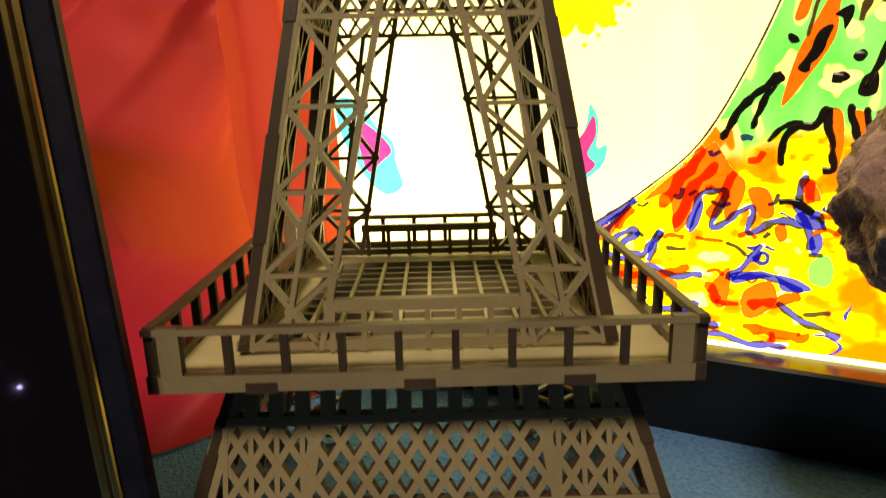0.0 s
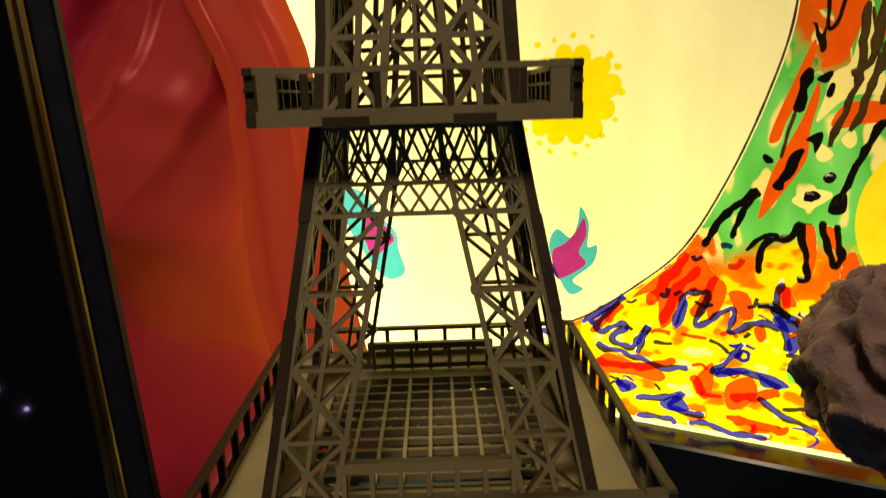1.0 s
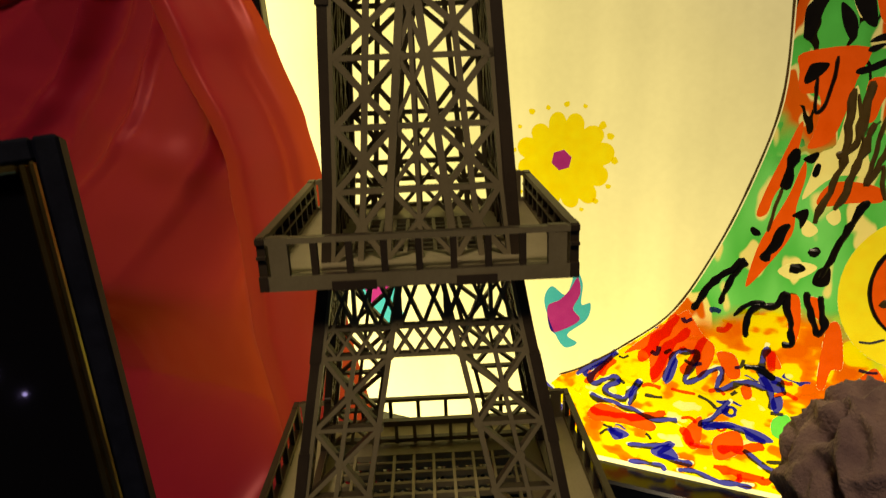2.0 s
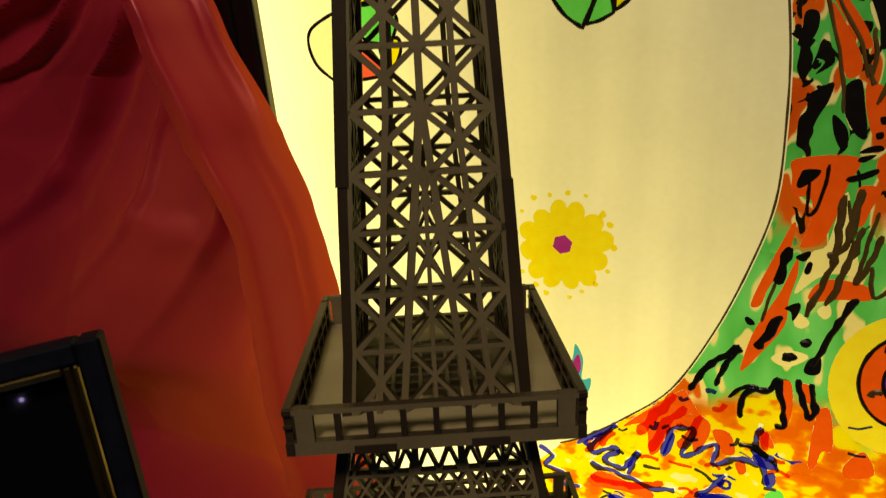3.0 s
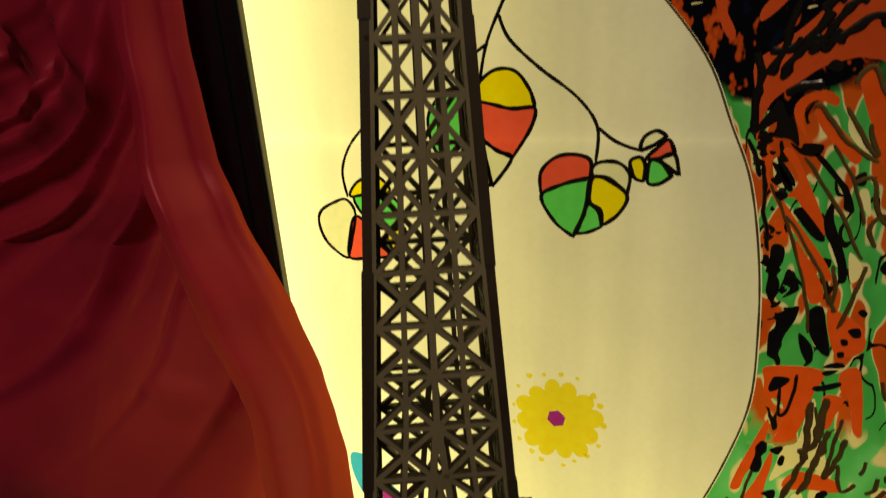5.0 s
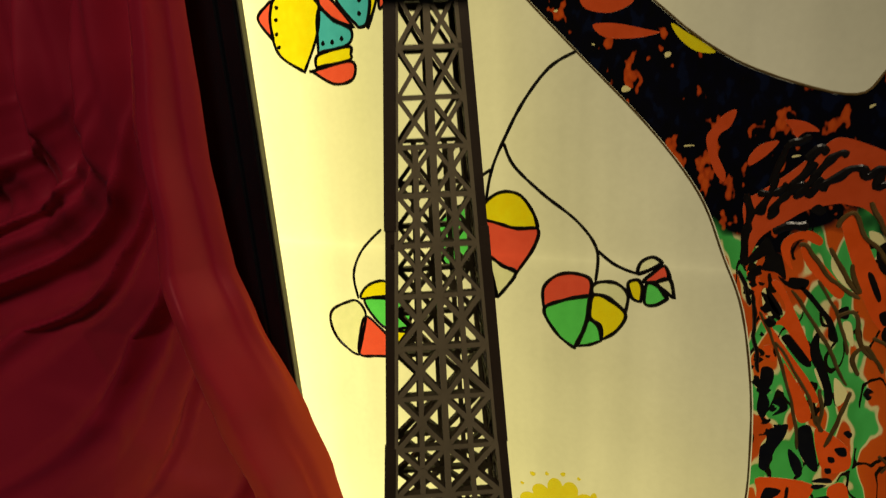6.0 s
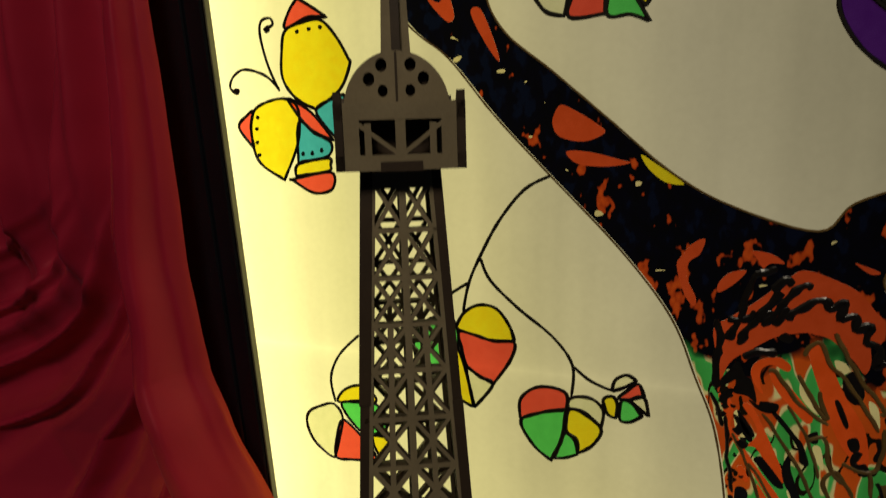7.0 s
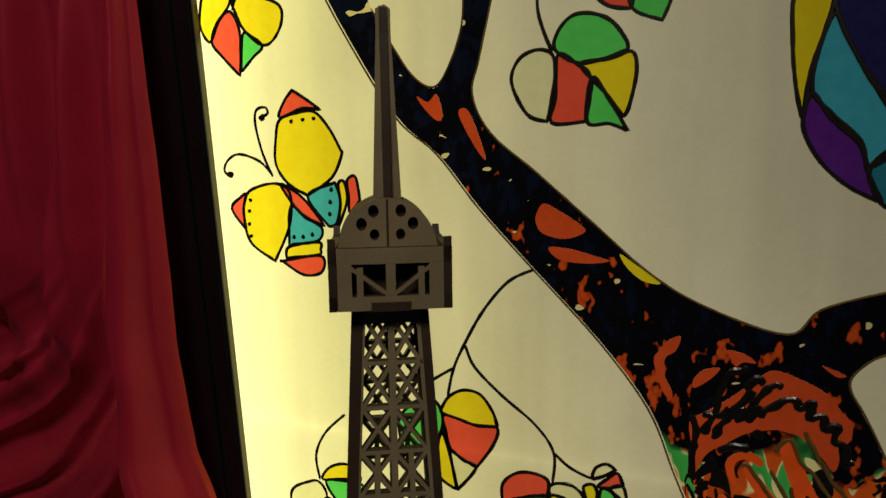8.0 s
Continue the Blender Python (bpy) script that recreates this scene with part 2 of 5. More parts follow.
table = tagged(new("display_table"), "long display table covered with coarse blue felt", "table")
bm = bmesh.new()
block(bm, (0, 0.0, -0.02), (1.7, 0.9, 0.04), 0.006)
part("tabletop", bm, BLUE_FELT, table, "coarse blue felt cover")
for lx in (-0.78, 0.78):
    for ly in (-0.38, 0.38):
        bm = bmesh.new()
        block(bm, (lx, ly, -0.395), (0.06, 0.06, 0.71), 0.004)
        part("leg", bm, PARQUET, table)

# unseen fill light, added and placed to shade the curtain and tower
lamp_data = bpy.data.lights.new("room_fill", "AREA")
lamp_data.shape, lamp_data.size = "DISK", 0.3
lamp_data.energy, lamp_data.color = 8.2, (1.0, 0.87, 0.66)
lamp = new("room_fill", lamp_data)
lamp.matrix_world = look((0.22, -0.85, 1.45), (-0.05, 0.0, 0.2))

# small coloured bulbs on the far wall, seen mirrored in the picture glass
def bulb_material():
    k = Mat("violet_bulb")
    e = k.add("ShaderNodeEmission", Color=(0.45, 0.4, 1.0, 1), Strength=9.0)
    k.link(e.outputs[0], k.out.inputs["Surface"])
    return k.m


BULB = bulb_material()
light_string = tagged(new("light_string"), "string of small violet bulbs on the dark wall", "lights")
bm = bmesh.new()
block(bm, (1.1, -2.392, 0.3), (0.9, 0.006, 0.006))
part("cable", bm, BLACK_PLASTIC, light_string)
for i in range(9):
    bm = bmesh.new()
    bmesh.ops.create_icosphere(bm, subdivisions=1, radius=0.009, matrix=Matrix.Translation((0.68 + 0.105 * i, -2.385, 0.285 - 0.09 * ((i * 7) % 3))))
    part("bulb", bm, BULB, light_string)


# ---- light box with its painting ----
def curve_through(points, closed, steps=6):
    """Catmull-Rom curve through a few points; a doubled point makes a corner."""
    pts = [Vector(p) for p in points]
    n, out = len(pts), []
    for i in range(n if closed else n - 1):
        p0, p1, p2, p3 = (pts[j % n] if closed else pts[min(max(j, 0), n - 1)] for j in (i - 1, i, i + 1, i + 2))
        if (p2 - p1).length < 1e-6:
            continue
        for s in range(steps):
            t = s / steps
            out.append(0.5 * ((2 * p1) + (p2 - p0) * t + (2 * p0 - 5 * p1 + 4 * p2 - p3) * t * t + (3 * p1 - p0 - 3 * p2 + p3) * t ** 3))
    if not closed:
        out.append(pts[-1])
    return out


LIFT = [0]


def next_lift(base):
    """A hair's breadth of its own for each layer of paint."""
    LIFT[0] += 1
    return base + (LIFT[0] % 97) * 0.000004


def sheet(name, outline, material, lift, parent, label="", holes=()):
    """A thin film of paint with this outline, left open where the hole is."""
    bm = bmesh.new()
    y = PANEL_Y - lift
    loops = [outline, *holes]
    vs = [bm.verts.new((p[0], y, p[1])) for loop in loops for p in loop]
    for tri in tessellate_polygon([[Vector((p[0], p[1], 0)) for p in loop] for loop in loops]):
        try:
            f = bm.faces.new([vs[i] for i in tri])
        except ValueError:
            continue
        f.normal_update()
        if f.normal.y > 0:
            f.normal_flip()
    return part(name, bm, PAINT[material], parent, label)


def ribbon(bm, line, width, closed, base):
    """A raised, round-backed line of contour paste of uneven width."""
    n = len(line)
    rows = []
    total = 0.0
    for i, p in enumerate(line):
        a = line[(i - 1) % n] if closed else line[max(i - 1, 0)]
        b = line[(i + 1) % n] if closed else line[min(i + 1, n - 1)]
        d = b - a
        if d.length < 1e-7:
            d = Vector((1, 0))
        d.normalize()
        total += (p - a).length
        w = width * 0.5 * (1 + (0.75 if width > 0.0023 else 0.32) * noise.noise((p.x * 190, p.y * 190, 3.1)))
        if not closed and i in (0, n - 1):
            w *= 0.55
        q = Vector((-d.y, d.x)) * w
        y = PANEL_Y - base
        rows.append([bm.verts.new((p.x + q.x, y, p.y + q.y)), bm.verts.new((p.x + q.x * 0.5, y - 0.0006, p.y + q.y * 0.5)),
                     bm.verts.new((p.x - q.x * 0.5, y - 0.0006, p.y - q.y * 0.5)), bm.verts.new((p.x - q.x, y, p.y - q.y))])
    for i in range(n if closed else n - 1):
        a, b = rows[i], rows[(i + 1) % n]
        for j in range(3):
            bm.faces.new((a[j], a[j + 1], b[j + 1], b[j]))


box = tagged(new("light_box"), "large black-framed light box painted with a colourful tree", "light box")
bm = bmesh.new()
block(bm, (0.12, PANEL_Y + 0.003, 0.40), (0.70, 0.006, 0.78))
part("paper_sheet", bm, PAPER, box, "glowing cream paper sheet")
bm = bmesh.new()
block(bm, (0.12, PANEL_Y + 0.05, 0.40), (0.72, 0.086, 0.79), 0.003)
part("case", bm, BLACK_PLASTIC, box)
bm = bmesh.new()
block(bm, (0.12, PANEL_Y - 0.010, 0.0218), (0.74, 0.02, 0.0436), 0.0015)
part("bottom_rail", bm, BLACK_PLASTIC, box, "broad black bottom rail")
bm = bmesh.new()
block(bm, (0.12, PANEL_Y - 0.010, 0.81), (0.74, 0.02, 0.04), 0.0015)
part("top_rail", bm, BLACK_PLASTIC, box)
lean = Matrix.Rotation(radians(-3.4), 4, "Y")
bm = bmesh.new()
block(bm, (-0.2101, PANEL_Y - 0.0045, 0.42), (0.048, 0.008, 0.82), 0.001, 0, lean)
block(bm, (-0.2036, PANEL_Y - 0.0092, 0.42), (0.008, 0.003, 0.82), 0.0010, 0, lean)
part("side_stile", bm, BLACK_PLASTIC, box, "broad glossy black side stile")
bm = bmesh.new()
block(bm, (-0.1851, PANEL_Y - 0.004, 0.42), (0.0012, 0.005, 0.80), 0.0003, 0, lean)
part("inner_lip", bm, plain_material("olive_lip", (0.05, 0.045, 0.025), (0.09, 0.08, 0.045), 60, 0.5), box, "thin dull olive inner lip")
bm = bmesh.new()
block(bm, (0.47, PANEL_Y - 0.010, 0.42), (0.04, 0.02, 0.82), 0.002)
part("side_stile", bm, BLACK_PLASTIC, box)


def stroke(name, points, width, material, parent=None, base=0.0014):
    bm = bmesh.new()
    line = curve_through(points, False)
    if name in ("scribble", "brush_mark"):
        # an unsteady hand
        line = [p + Vector((noise.noise((p.x * 130, p.y * 130, 7.7)), noise.noise((p.x * 130, p.y * 130, 2.2)))) * width * 0.55 for p in line]
    ribbon(bm, line, width, False, next_lift(base))
    return part(name, bm, PAINT[material], parent or box)


def dab(name, at, radius, material, parent=None, base=0.0014, lobes=0.15):
    n = 14
    ph = at[0] * 900
    ring = [Vector((at[0] + radius * (1 + lobes * math.sin(3 * a + ph)) * math.cos(a), at[1] + radius * (1 + lobes * math.cos(2 * a + ph)) * math.sin(a))) for a in (2 * math.pi * i / n for i in range(n))]
    return sheet(name, ring, material, next_lift(base), parent or box)


def blot(name, points, material, level, parent=None):
    return sheet(name, curve_through(points, True), material, 0.0006 + 0.0002 * level, parent or box)


def painted_bird(body, wing):
    """A soft cyan bird shape washed round a magenta wing."""
    inner = curve_through(wing, True)
    bird = sheet("painted_bird", curve_through(body, True), "cyan_wash", 0.0006, box, "small cyan bird shape with a magenta wing", [inner])
    sheet("wing", inner, "pink_wash", 0.0007, bird, "magenta wing")


def painted_leaf(label, fields, name="painted_leaf"):
    """A leaf drawn in black contour paste with its fields filled in."""
    bm = bmesh.new()
    lines = [(c, curve_through(p, True)) for c, p in fields]
    for c, line in lines:
        ribbon(bm, line, 0.0021, True, next_lift(0.0012))
    leaf = part(name, bm, PAINT[LEAD], box, label)
    for c, line in lines:
        sheet("colour_field", line, c, next_lift(0.0005), leaf, c + " glass paint")
    return leaf


def flower(x, z):
    """A yellow dabbed flower with a magenta heart and loose dots round it."""
    rng = random.Random(5)
    n = 96
    ring = []
    for i in range(n):
        a = 2 * math.pi * i / n
        r = 0.0198 * (1 + 0.26 * abs(math.sin(6 * a + 0.4)) ** 0.6 + 0.07 * math.sin(2 * a + 1.2) + 0.05 * math.sin(5 * a))
        ring.append(Vector((x + 0.001 + 1.02 * r * math.cos(a), z - 0.001 + 1.12 * r * math.sin(a))))
    heart = [Vector((x + 0.0058 * math.cos(a), z + 0.0058 * math.sin(a))) for a in (0.3 + 2 * math.pi * i / 6 for i in range(6))]
    head = sheet("painted_flower", ring, "yellow_wash", 0.0006, box, "yellow dabbed flower with a magenta heart", [heart])
    sheet("flower_heart", heart, "pink_wash", 0.0008, head, "magenta heart")
    for i in range(17):
        a = 2 * math.pi * (i + rng.uniform(-0.2, 0.2)) / 17
        r = rng.uniform(0.0265, 0.029)
        dab("petal_dot", (x + r * math.cos(a), z + 1.1 * r * math.sin(a)), rng.uniform(0.0011, 0.002), "yellow_wash", head, 0.0007)


BARK_EDGE = [(0.0121, 0.0960), (0.0266, 0.1039), (0.0508, 0.1228), (0.0742, 0.1463), (0.0930, 0.1836), (0.1063, 0.2211), (0.1145, 0.2556), (0.1150, 0.2929), (0.1125, 0.3306), (0.1055, 0.3713), (0.0950, 0.3990), (0.0814, 0.4314), (0.0549, 0.4660), (0.0179, 0.5044), (-0.0123, 0.5364), (-0.0378, 0.5675), (-0.0641, 0.5903), (-0.1009, 0.6483), (-0.1152, 0.6781)]
BRANCH_EDGE = [(-0.0855, 0.6751), (-0.0780, 0.6496), (-0.0648, 0.6275), (-0.0526, 0.6106), (-0.0406, 0.6045), (-0.0321, 0.6143), (-0.0239, 0.6364), (-0.0208, 0.6685), (-0.0050, 0.6669), (-0.0134, 0.6208), (-0.0179, 0.5999), (-0.0073, 0.5782), (0.0184, 0.5567), (0.0492, 0.5300), (0.0789, 0.5044), (0.1070, 0.4886), (0.1435, 0.4779), (0.1572, 0.4913), (0.1836, 0.5016), (0.1991, 0.5040), (0.2015, 0.4763), (0.1860, 0.4719), (0.1767, 0.4653), (0.1716, 0.4549), (0.1799, 0.4390), (0.1903, 0.4178)]
RING_AT, RING_R = (0.1790, 0.1704), 0.0201


# the tree: one poured sheet between the bark's edge and the branches, then marks upon it
def tree_outline():
    edge = curve_through(BARK_EDGE, False, 4)
    crown = curve_through(BRANCH_EDGE, False, 4)
    return edge + crown + [Vector((0.30, 0.30)), Vector((0.30, 0.046)), Vector((-0.012, 0.046)), Vector((-0.004, 0.078))]


patches = []


def pour(colour, points):
    """A field of another colour let into the bark."""
    patches.append((colour, curve_through(points, True, 4)))


pour('redpaint', [(0.0188, 0.5358), (0.0224, 0.5408), (0.0295, 0.5379), (0.0403, 0.5312), (0.0452, 0.5262), (0.0345, 0.5218), (0.0221, 0.5244), (0.0182, 0.5305)])
pour('redpaint', [(0.0254, 0.5168), (0.0377, 0.5164), (0.0527, 0.5125), (0.0581, 0.5107), (0.0469, 0.5089), (0.0317, 0.5102)])
pour('redpaint', [(-0.0510, 0.6005), (-0.0441, 0.5971), (-0.0389, 0.6013), (-0.0352, 0.5896), (-0.0389, 0.5866), (-0.0468, 0.5940)])
pour('redpaint', [(-0.0261, 0.5903), (-0.0204, 0.5917), (-0.0131, 0.5752), (-0.0104, 0.5643), (-0.0177, 0.5737)])
pour('yellow', [(0.0632, 0.5149), (0.0708, 0.5099), (0.0789, 0.5044), (0.0841, 0.4999), (0.0751, 0.5011), (0.0669, 0.5079)])
pour('orange', [(0.1217, 0.2455), (0.1233, 0.2439), (0.1219, 0.2304), (0.1191, 0.2202), (0.1146, 0.2110), (0.1122, 0.2019), (0.1077, 0.2012), (0.1106, 0.2135), (0.1166, 0.2312)])
pour('orange', [(0.1255, 0.2279), (0.1268, 0.2206), (0.1245, 0.2063), (0.1239, 0.1920), (0.1139, 0.1737), (0.1073, 0.1639), (0.1064, 0.1671), (0.1102, 0.1862), (0.1156, 0.1993), (0.1208, 0.2120)])
pour('orange', [(0.1189, 0.2692), (0.1197, 0.2769), (0.1445, 0.2783), (0.1416, 0.2643), (0.1388, 0.2486), (0.1342, 0.2372), (0.1261, 0.2340), (0.1278, 0.2412), (0.1292, 0.2518), (0.1273, 0.2587), (0.1204, 0.2595)])
pour('orange', [(0.1461, 0.2640), (0.1551, 0.2642), (0.1523, 0.2543), (0.1505, 0.2471), (0.1476, 0.2475)])
pour('orange', [(0.1523, 0.2786), (0.1604, 0.2799), (0.1646, 0.2474), (0.1608, 0.2469), (0.1577, 0.2631), (0.1527, 0.2693)])
pour('orange', [(0.1324, 0.2092), (0.1362, 0.2171), (0.1443, 0.2194), (0.1567, 0.2169), (0.1580, 0.2104), (0.1465, 0.2093), (0.1360, 0.2070)])
pour('orange', [(0.1168, 0.3872), (0.1208, 0.3880), (0.1273, 0.3759), (0.1376, 0.3527), (0.1366, 0.3474), (0.1306, 0.3552), (0.1243, 0.3647), (0.1200, 0.3654), (0.1241, 0.3715), (0.1229, 0.3784)])
pour('orange', [(0.1052, 0.3919), (0.1095, 0.3916), (0.1128, 0.3846), (0.1118, 0.3756), (0.1166, 0.3679), (0.1229, 0.3577), (0.1378, 0.3373), (0.1432, 0.3265), (0.1390, 0.3265), (0.1288, 0.3422), (0.1173, 0.3603), (0.1113, 0.3722), (0.1082, 0.3827)])
pour('orange', [(0.1259, 0.3440), (0.1289, 0.3410), (0.1388, 0.3240), (0.1403, 0.3154), (0.1351, 0.3133), (0.1310, 0.3264)])
pour('orange', [(0.1430, 0.3104), (0.1494, 0.3094), (0.1586, 0.3022), (0.1601, 0.2909), (0.1501, 0.2864), (0.1451, 0.2965)])
pour('orange', [(0.1160, 0.3520), (0.1185, 0.3537), (0.1219, 0.3465), (0.1199, 0.3453)])
pour('cream', [(0.1396, 0.2515), (0.1424, 0.2623), (0.1463, 0.2452), (0.1495, 0.2341), (0.1514, 0.2227), (0.1416, 0.2220), (0.1349, 0.2187), (0.1266, 0.2098), (0.1286, 0.2208), (0.1312, 0.2317), (0.1372, 0.2361)])
pour('cream', [(0.1198, 0.1733), (0.1264, 0.1787), (0.1352, 0.1781), (0.1356, 0.1749), (0.1272, 0.1695)])
pour('cream', [(0.1278, 0.1967), (0.1294, 0.2001), (0.1347, 0.1956), (0.1320, 0.1919), (0.1286, 0.1929)])
pour('cream', [(0.1371, 0.2023), (0.1415, 0.2064), (0.1433, 0.2010), (0.1406, 0.1982)])
pour('cream', [(0.1130, 0.3824), (0.1155, 0.3839), (0.1189, 0.3764), (0.1215, 0.3711), (0.1185, 0.3695), (0.1145, 0.3732)])
pour('cream', [(0.1397, 0.3433), (0.1422, 0.3438), (0.1445, 0.3373), (0.1446, 0.3325), (0.1423, 0.3361)])
pour('cream', [(0.1362, 0.2987), (0.1382, 0.3001), (0.1417, 0.2938), (0.1398, 0.2904)])
pour('cream', [(0.1488, 0.3396), (0.1527, 0.3367), (0.1554, 0.3314), (0.1526, 0.3254), (0.1504, 0.3266)])
pour('redpaint', [(0.1049, 0.3926), (0.1033, 0.4111), (0.1012, 0.4270), (0.1085, 0.4335), (0.1204, 0.4430), (0.1328, 0.4549), (0.1395, 0.4594), (0.1511, 0.4561), (0.1627, 0.4502), (0.1700, 0.4415), (0.1743, 0.4366), (0.1749, 0.4300), (0.1725, 0.4244), (0.1693, 0.4261), (0.1705, 0.4160), (0.1682, 0.4102), (0.1632, 0.4165), (0.1534, 0.4258), (0.1464, 0.4278), (0.1417, 0.4284), (0.1300, 0.4252), (0.1218, 0.4197), (0.1110, 0.4112), (0.1070, 0.4026)])
pour('orange', [(0.1195, 0.4056), (0.1223, 0.4118), (0.1307, 0.4149), (0.1369, 0.4113), (0.1360, 0.4076), (0.1291, 0.4104), (0.1244, 0.4077), (0.1240, 0.4003), (0.1258, 0.3947), (0.1225, 0.3979)])
pour('orange', [(0.1282, 0.4052), (0.1312, 0.4068), (0.1391, 0.3979), (0.1483, 0.3862), (0.1462, 0.3815), (0.1385, 0.3891), (0.1318, 0.3970)])
pour('orange', [(0.1439, 0.4213), (0.1485, 0.4225), (0.1544, 0.4127), (0.1613, 0.3981), (0.1706, 0.3824), (0.1738, 0.3643), (0.1699, 0.3628), (0.1623, 0.3710), (0.1568, 0.3817), (0.1524, 0.3940), (0.1465, 0.4103)])
pour('redpaint', [(0.0822, 0.4589), (0.0852, 0.4648), (0.0895, 0.4706), (0.0951, 0.4729), (0.0930, 0.4651), (0.0880, 0.4606), (0.0877, 0.4520), (0.0921, 0.4423), (0.0910, 0.4378), (0.0861, 0.4447)])
pour('redpaint', [(0.1165, 0.4677), (0.1249, 0.4667), (0.1311, 0.4623), (0.1252, 0.4620), (0.1218, 0.4597), (0.1191, 0.4637)])
pour('redpaint', [(0.1067, 0.4561), (0.1146, 0.4579), (0.1101, 0.4514), (0.1028, 0.4459), (0.1020, 0.4501)])
pour('redpaint', [(0.1599, 0.4639), (0.1638, 0.4628), (0.1705, 0.4599), (0.1663, 0.4590)])
pour('cream', [(0.1423, 0.4027), (0.1491, 0.3914), (0.1512, 0.3866), (0.1468, 0.3896), (0.1422, 0.3962)])
pour('cream', [(0.1495, 0.3695), (0.1531, 0.3694), (0.1551, 0.3578), (0.1518, 0.3617)])
pour('cream', [(0.1554, 0.4156), (0.1600, 0.4148), (0.1620, 0.4108), (0.1582, 0.4090)])
pour('cream', [(0.1711, 0.3967), (0.1752, 0.3938), (0.1767, 0.3834), (0.1733, 0.3878)])
pour('orange', [(0.0480, 0.1164), (0.0616, 0.1309), (0.0781, 0.1460), (0.0818, 0.1441), (0.0883, 0.1340), (0.0945, 0.1282), (0.0937, 0.1183), (0.0879, 0.1081), (0.0841, 0.1208), (0.0772, 0.1231), (0.0717, 0.1138), (0.0691, 0.1049), (0.0638, 0.1010), (0.0615, 0.1163), (0.0567, 0.1200)])
pour('orange', [(0.0261, 0.0956), (0.0384, 0.1113), (0.0417, 0.1127), (0.0337, 0.0982), (0.0287, 0.0932)])
pour('orange', [(0.0283, 0.0741), (0.0342, 0.0812), (0.0427, 0.0812), (0.0511, 0.0787), (0.0593, 0.0787), (0.0676, 0.0740), (0.0646, 0.0692), (0.0514, 0.0708), (0.0413, 0.0702), (0.0310, 0.0697)])
pour('orange', [(0.0819, 0.0718), (0.0895, 0.0844), (0.0919, 0.0821), (0.0915, 0.0666), (0.0871, 0.0635)])
pour('orange', [(0.0985, 0.0734), (0.1097, 0.0802), (0.1135, 0.0699), (0.1054, 0.0609), (0.0994, 0.0611)])
pour('orange', [(0.1254, 0.1618), (0.1305, 0.1610), (0.1325, 0.1486), (0.1318, 0.1370), (0.1283, 0.1397), (0.1263, 0.1524)])
pour('orange', [(0.1339, 0.1611), (0.1397, 0.1603), (0.1411, 0.1501), (0.1377, 0.1527)])
pour('orange', [(0.1441, 0.1458), (0.1494, 0.1484), (0.1532, 0.1265), (0.1485, 0.1238), (0.1466, 0.1133), (0.1431, 0.1159)])
pour('orange', [(0.1193, 0.1296), (0.1234, 0.1287), (0.1268, 0.1209), (0.1214, 0.1215)])
pour('orange', [(0.1588, 0.1161), (0.1631, 0.1253), (0.1676, 0.1279), (0.1728, 0.1161), (0.1625, 0.1111)])
pour('orange', [(0.0961, 0.1250), (0.1046, 0.1249), (0.1084, 0.1135), (0.1037, 0.1107), (0.0989, 0.1168)])
pour('orange', [(0.1090, 0.1065), (0.1130, 0.1092), (0.1149, 0.1025), (0.1116, 0.0999)])
pour('ink', [(0.0935, 0.0803), (0.1036, 0.0847), (0.1109, 0.0838), (0.1210, 0.0822), (0.1277, 0.0776), (0.1187, 0.0755), (0.1144, 0.0767), (0.1110, 0.0824), (0.0945, 0.0771)])
pour('ink', [(0.0415, 0.0652), (0.0465, 0.0675), (0.0533, 0.0642), (0.0451, 0.0590)])
pour('ink', [(0.0659, 0.0576), (0.0745, 0.0630), (0.0813, 0.0559), (0.0751, 0.0531), (0.0678, 0.0540)])
pour('ink', [(0.1168, 0.1132), (0.1233, 0.1163), (0.1286, 0.1144), (0.1288, 0.1075), (0.1214, 0.1075)])
pour('ink', [(0.1242, 0.1029), (0.1284, 0.1053), (0.1297, 0.0989), (0.1270, 0.0947), (0.1247, 0.0977)])
pour('ink', [(0.0724, 0.1019), (0.0708, 0.1025), (0.0733, 0.1132), (0.0753, 0.1182), (0.0769, 0.1158), (0.0752, 0.1063)])
pour('green', [(0.1257, 0.0907), (0.1321, 0.0951), (0.1356, 0.0879), (0.1336, 0.0801), (0.1266, 0.0819)])


def oval(k, dx=0.0, dz=0.0):
    return [Vector((RING_AT[0] + dx + k * RING_R * math.cos(a), RING_AT[1] + dz + 1.25 * k * RING_R * math.sin(a))) for a in (2 * math.pi * i / 40 for i in range(40))]


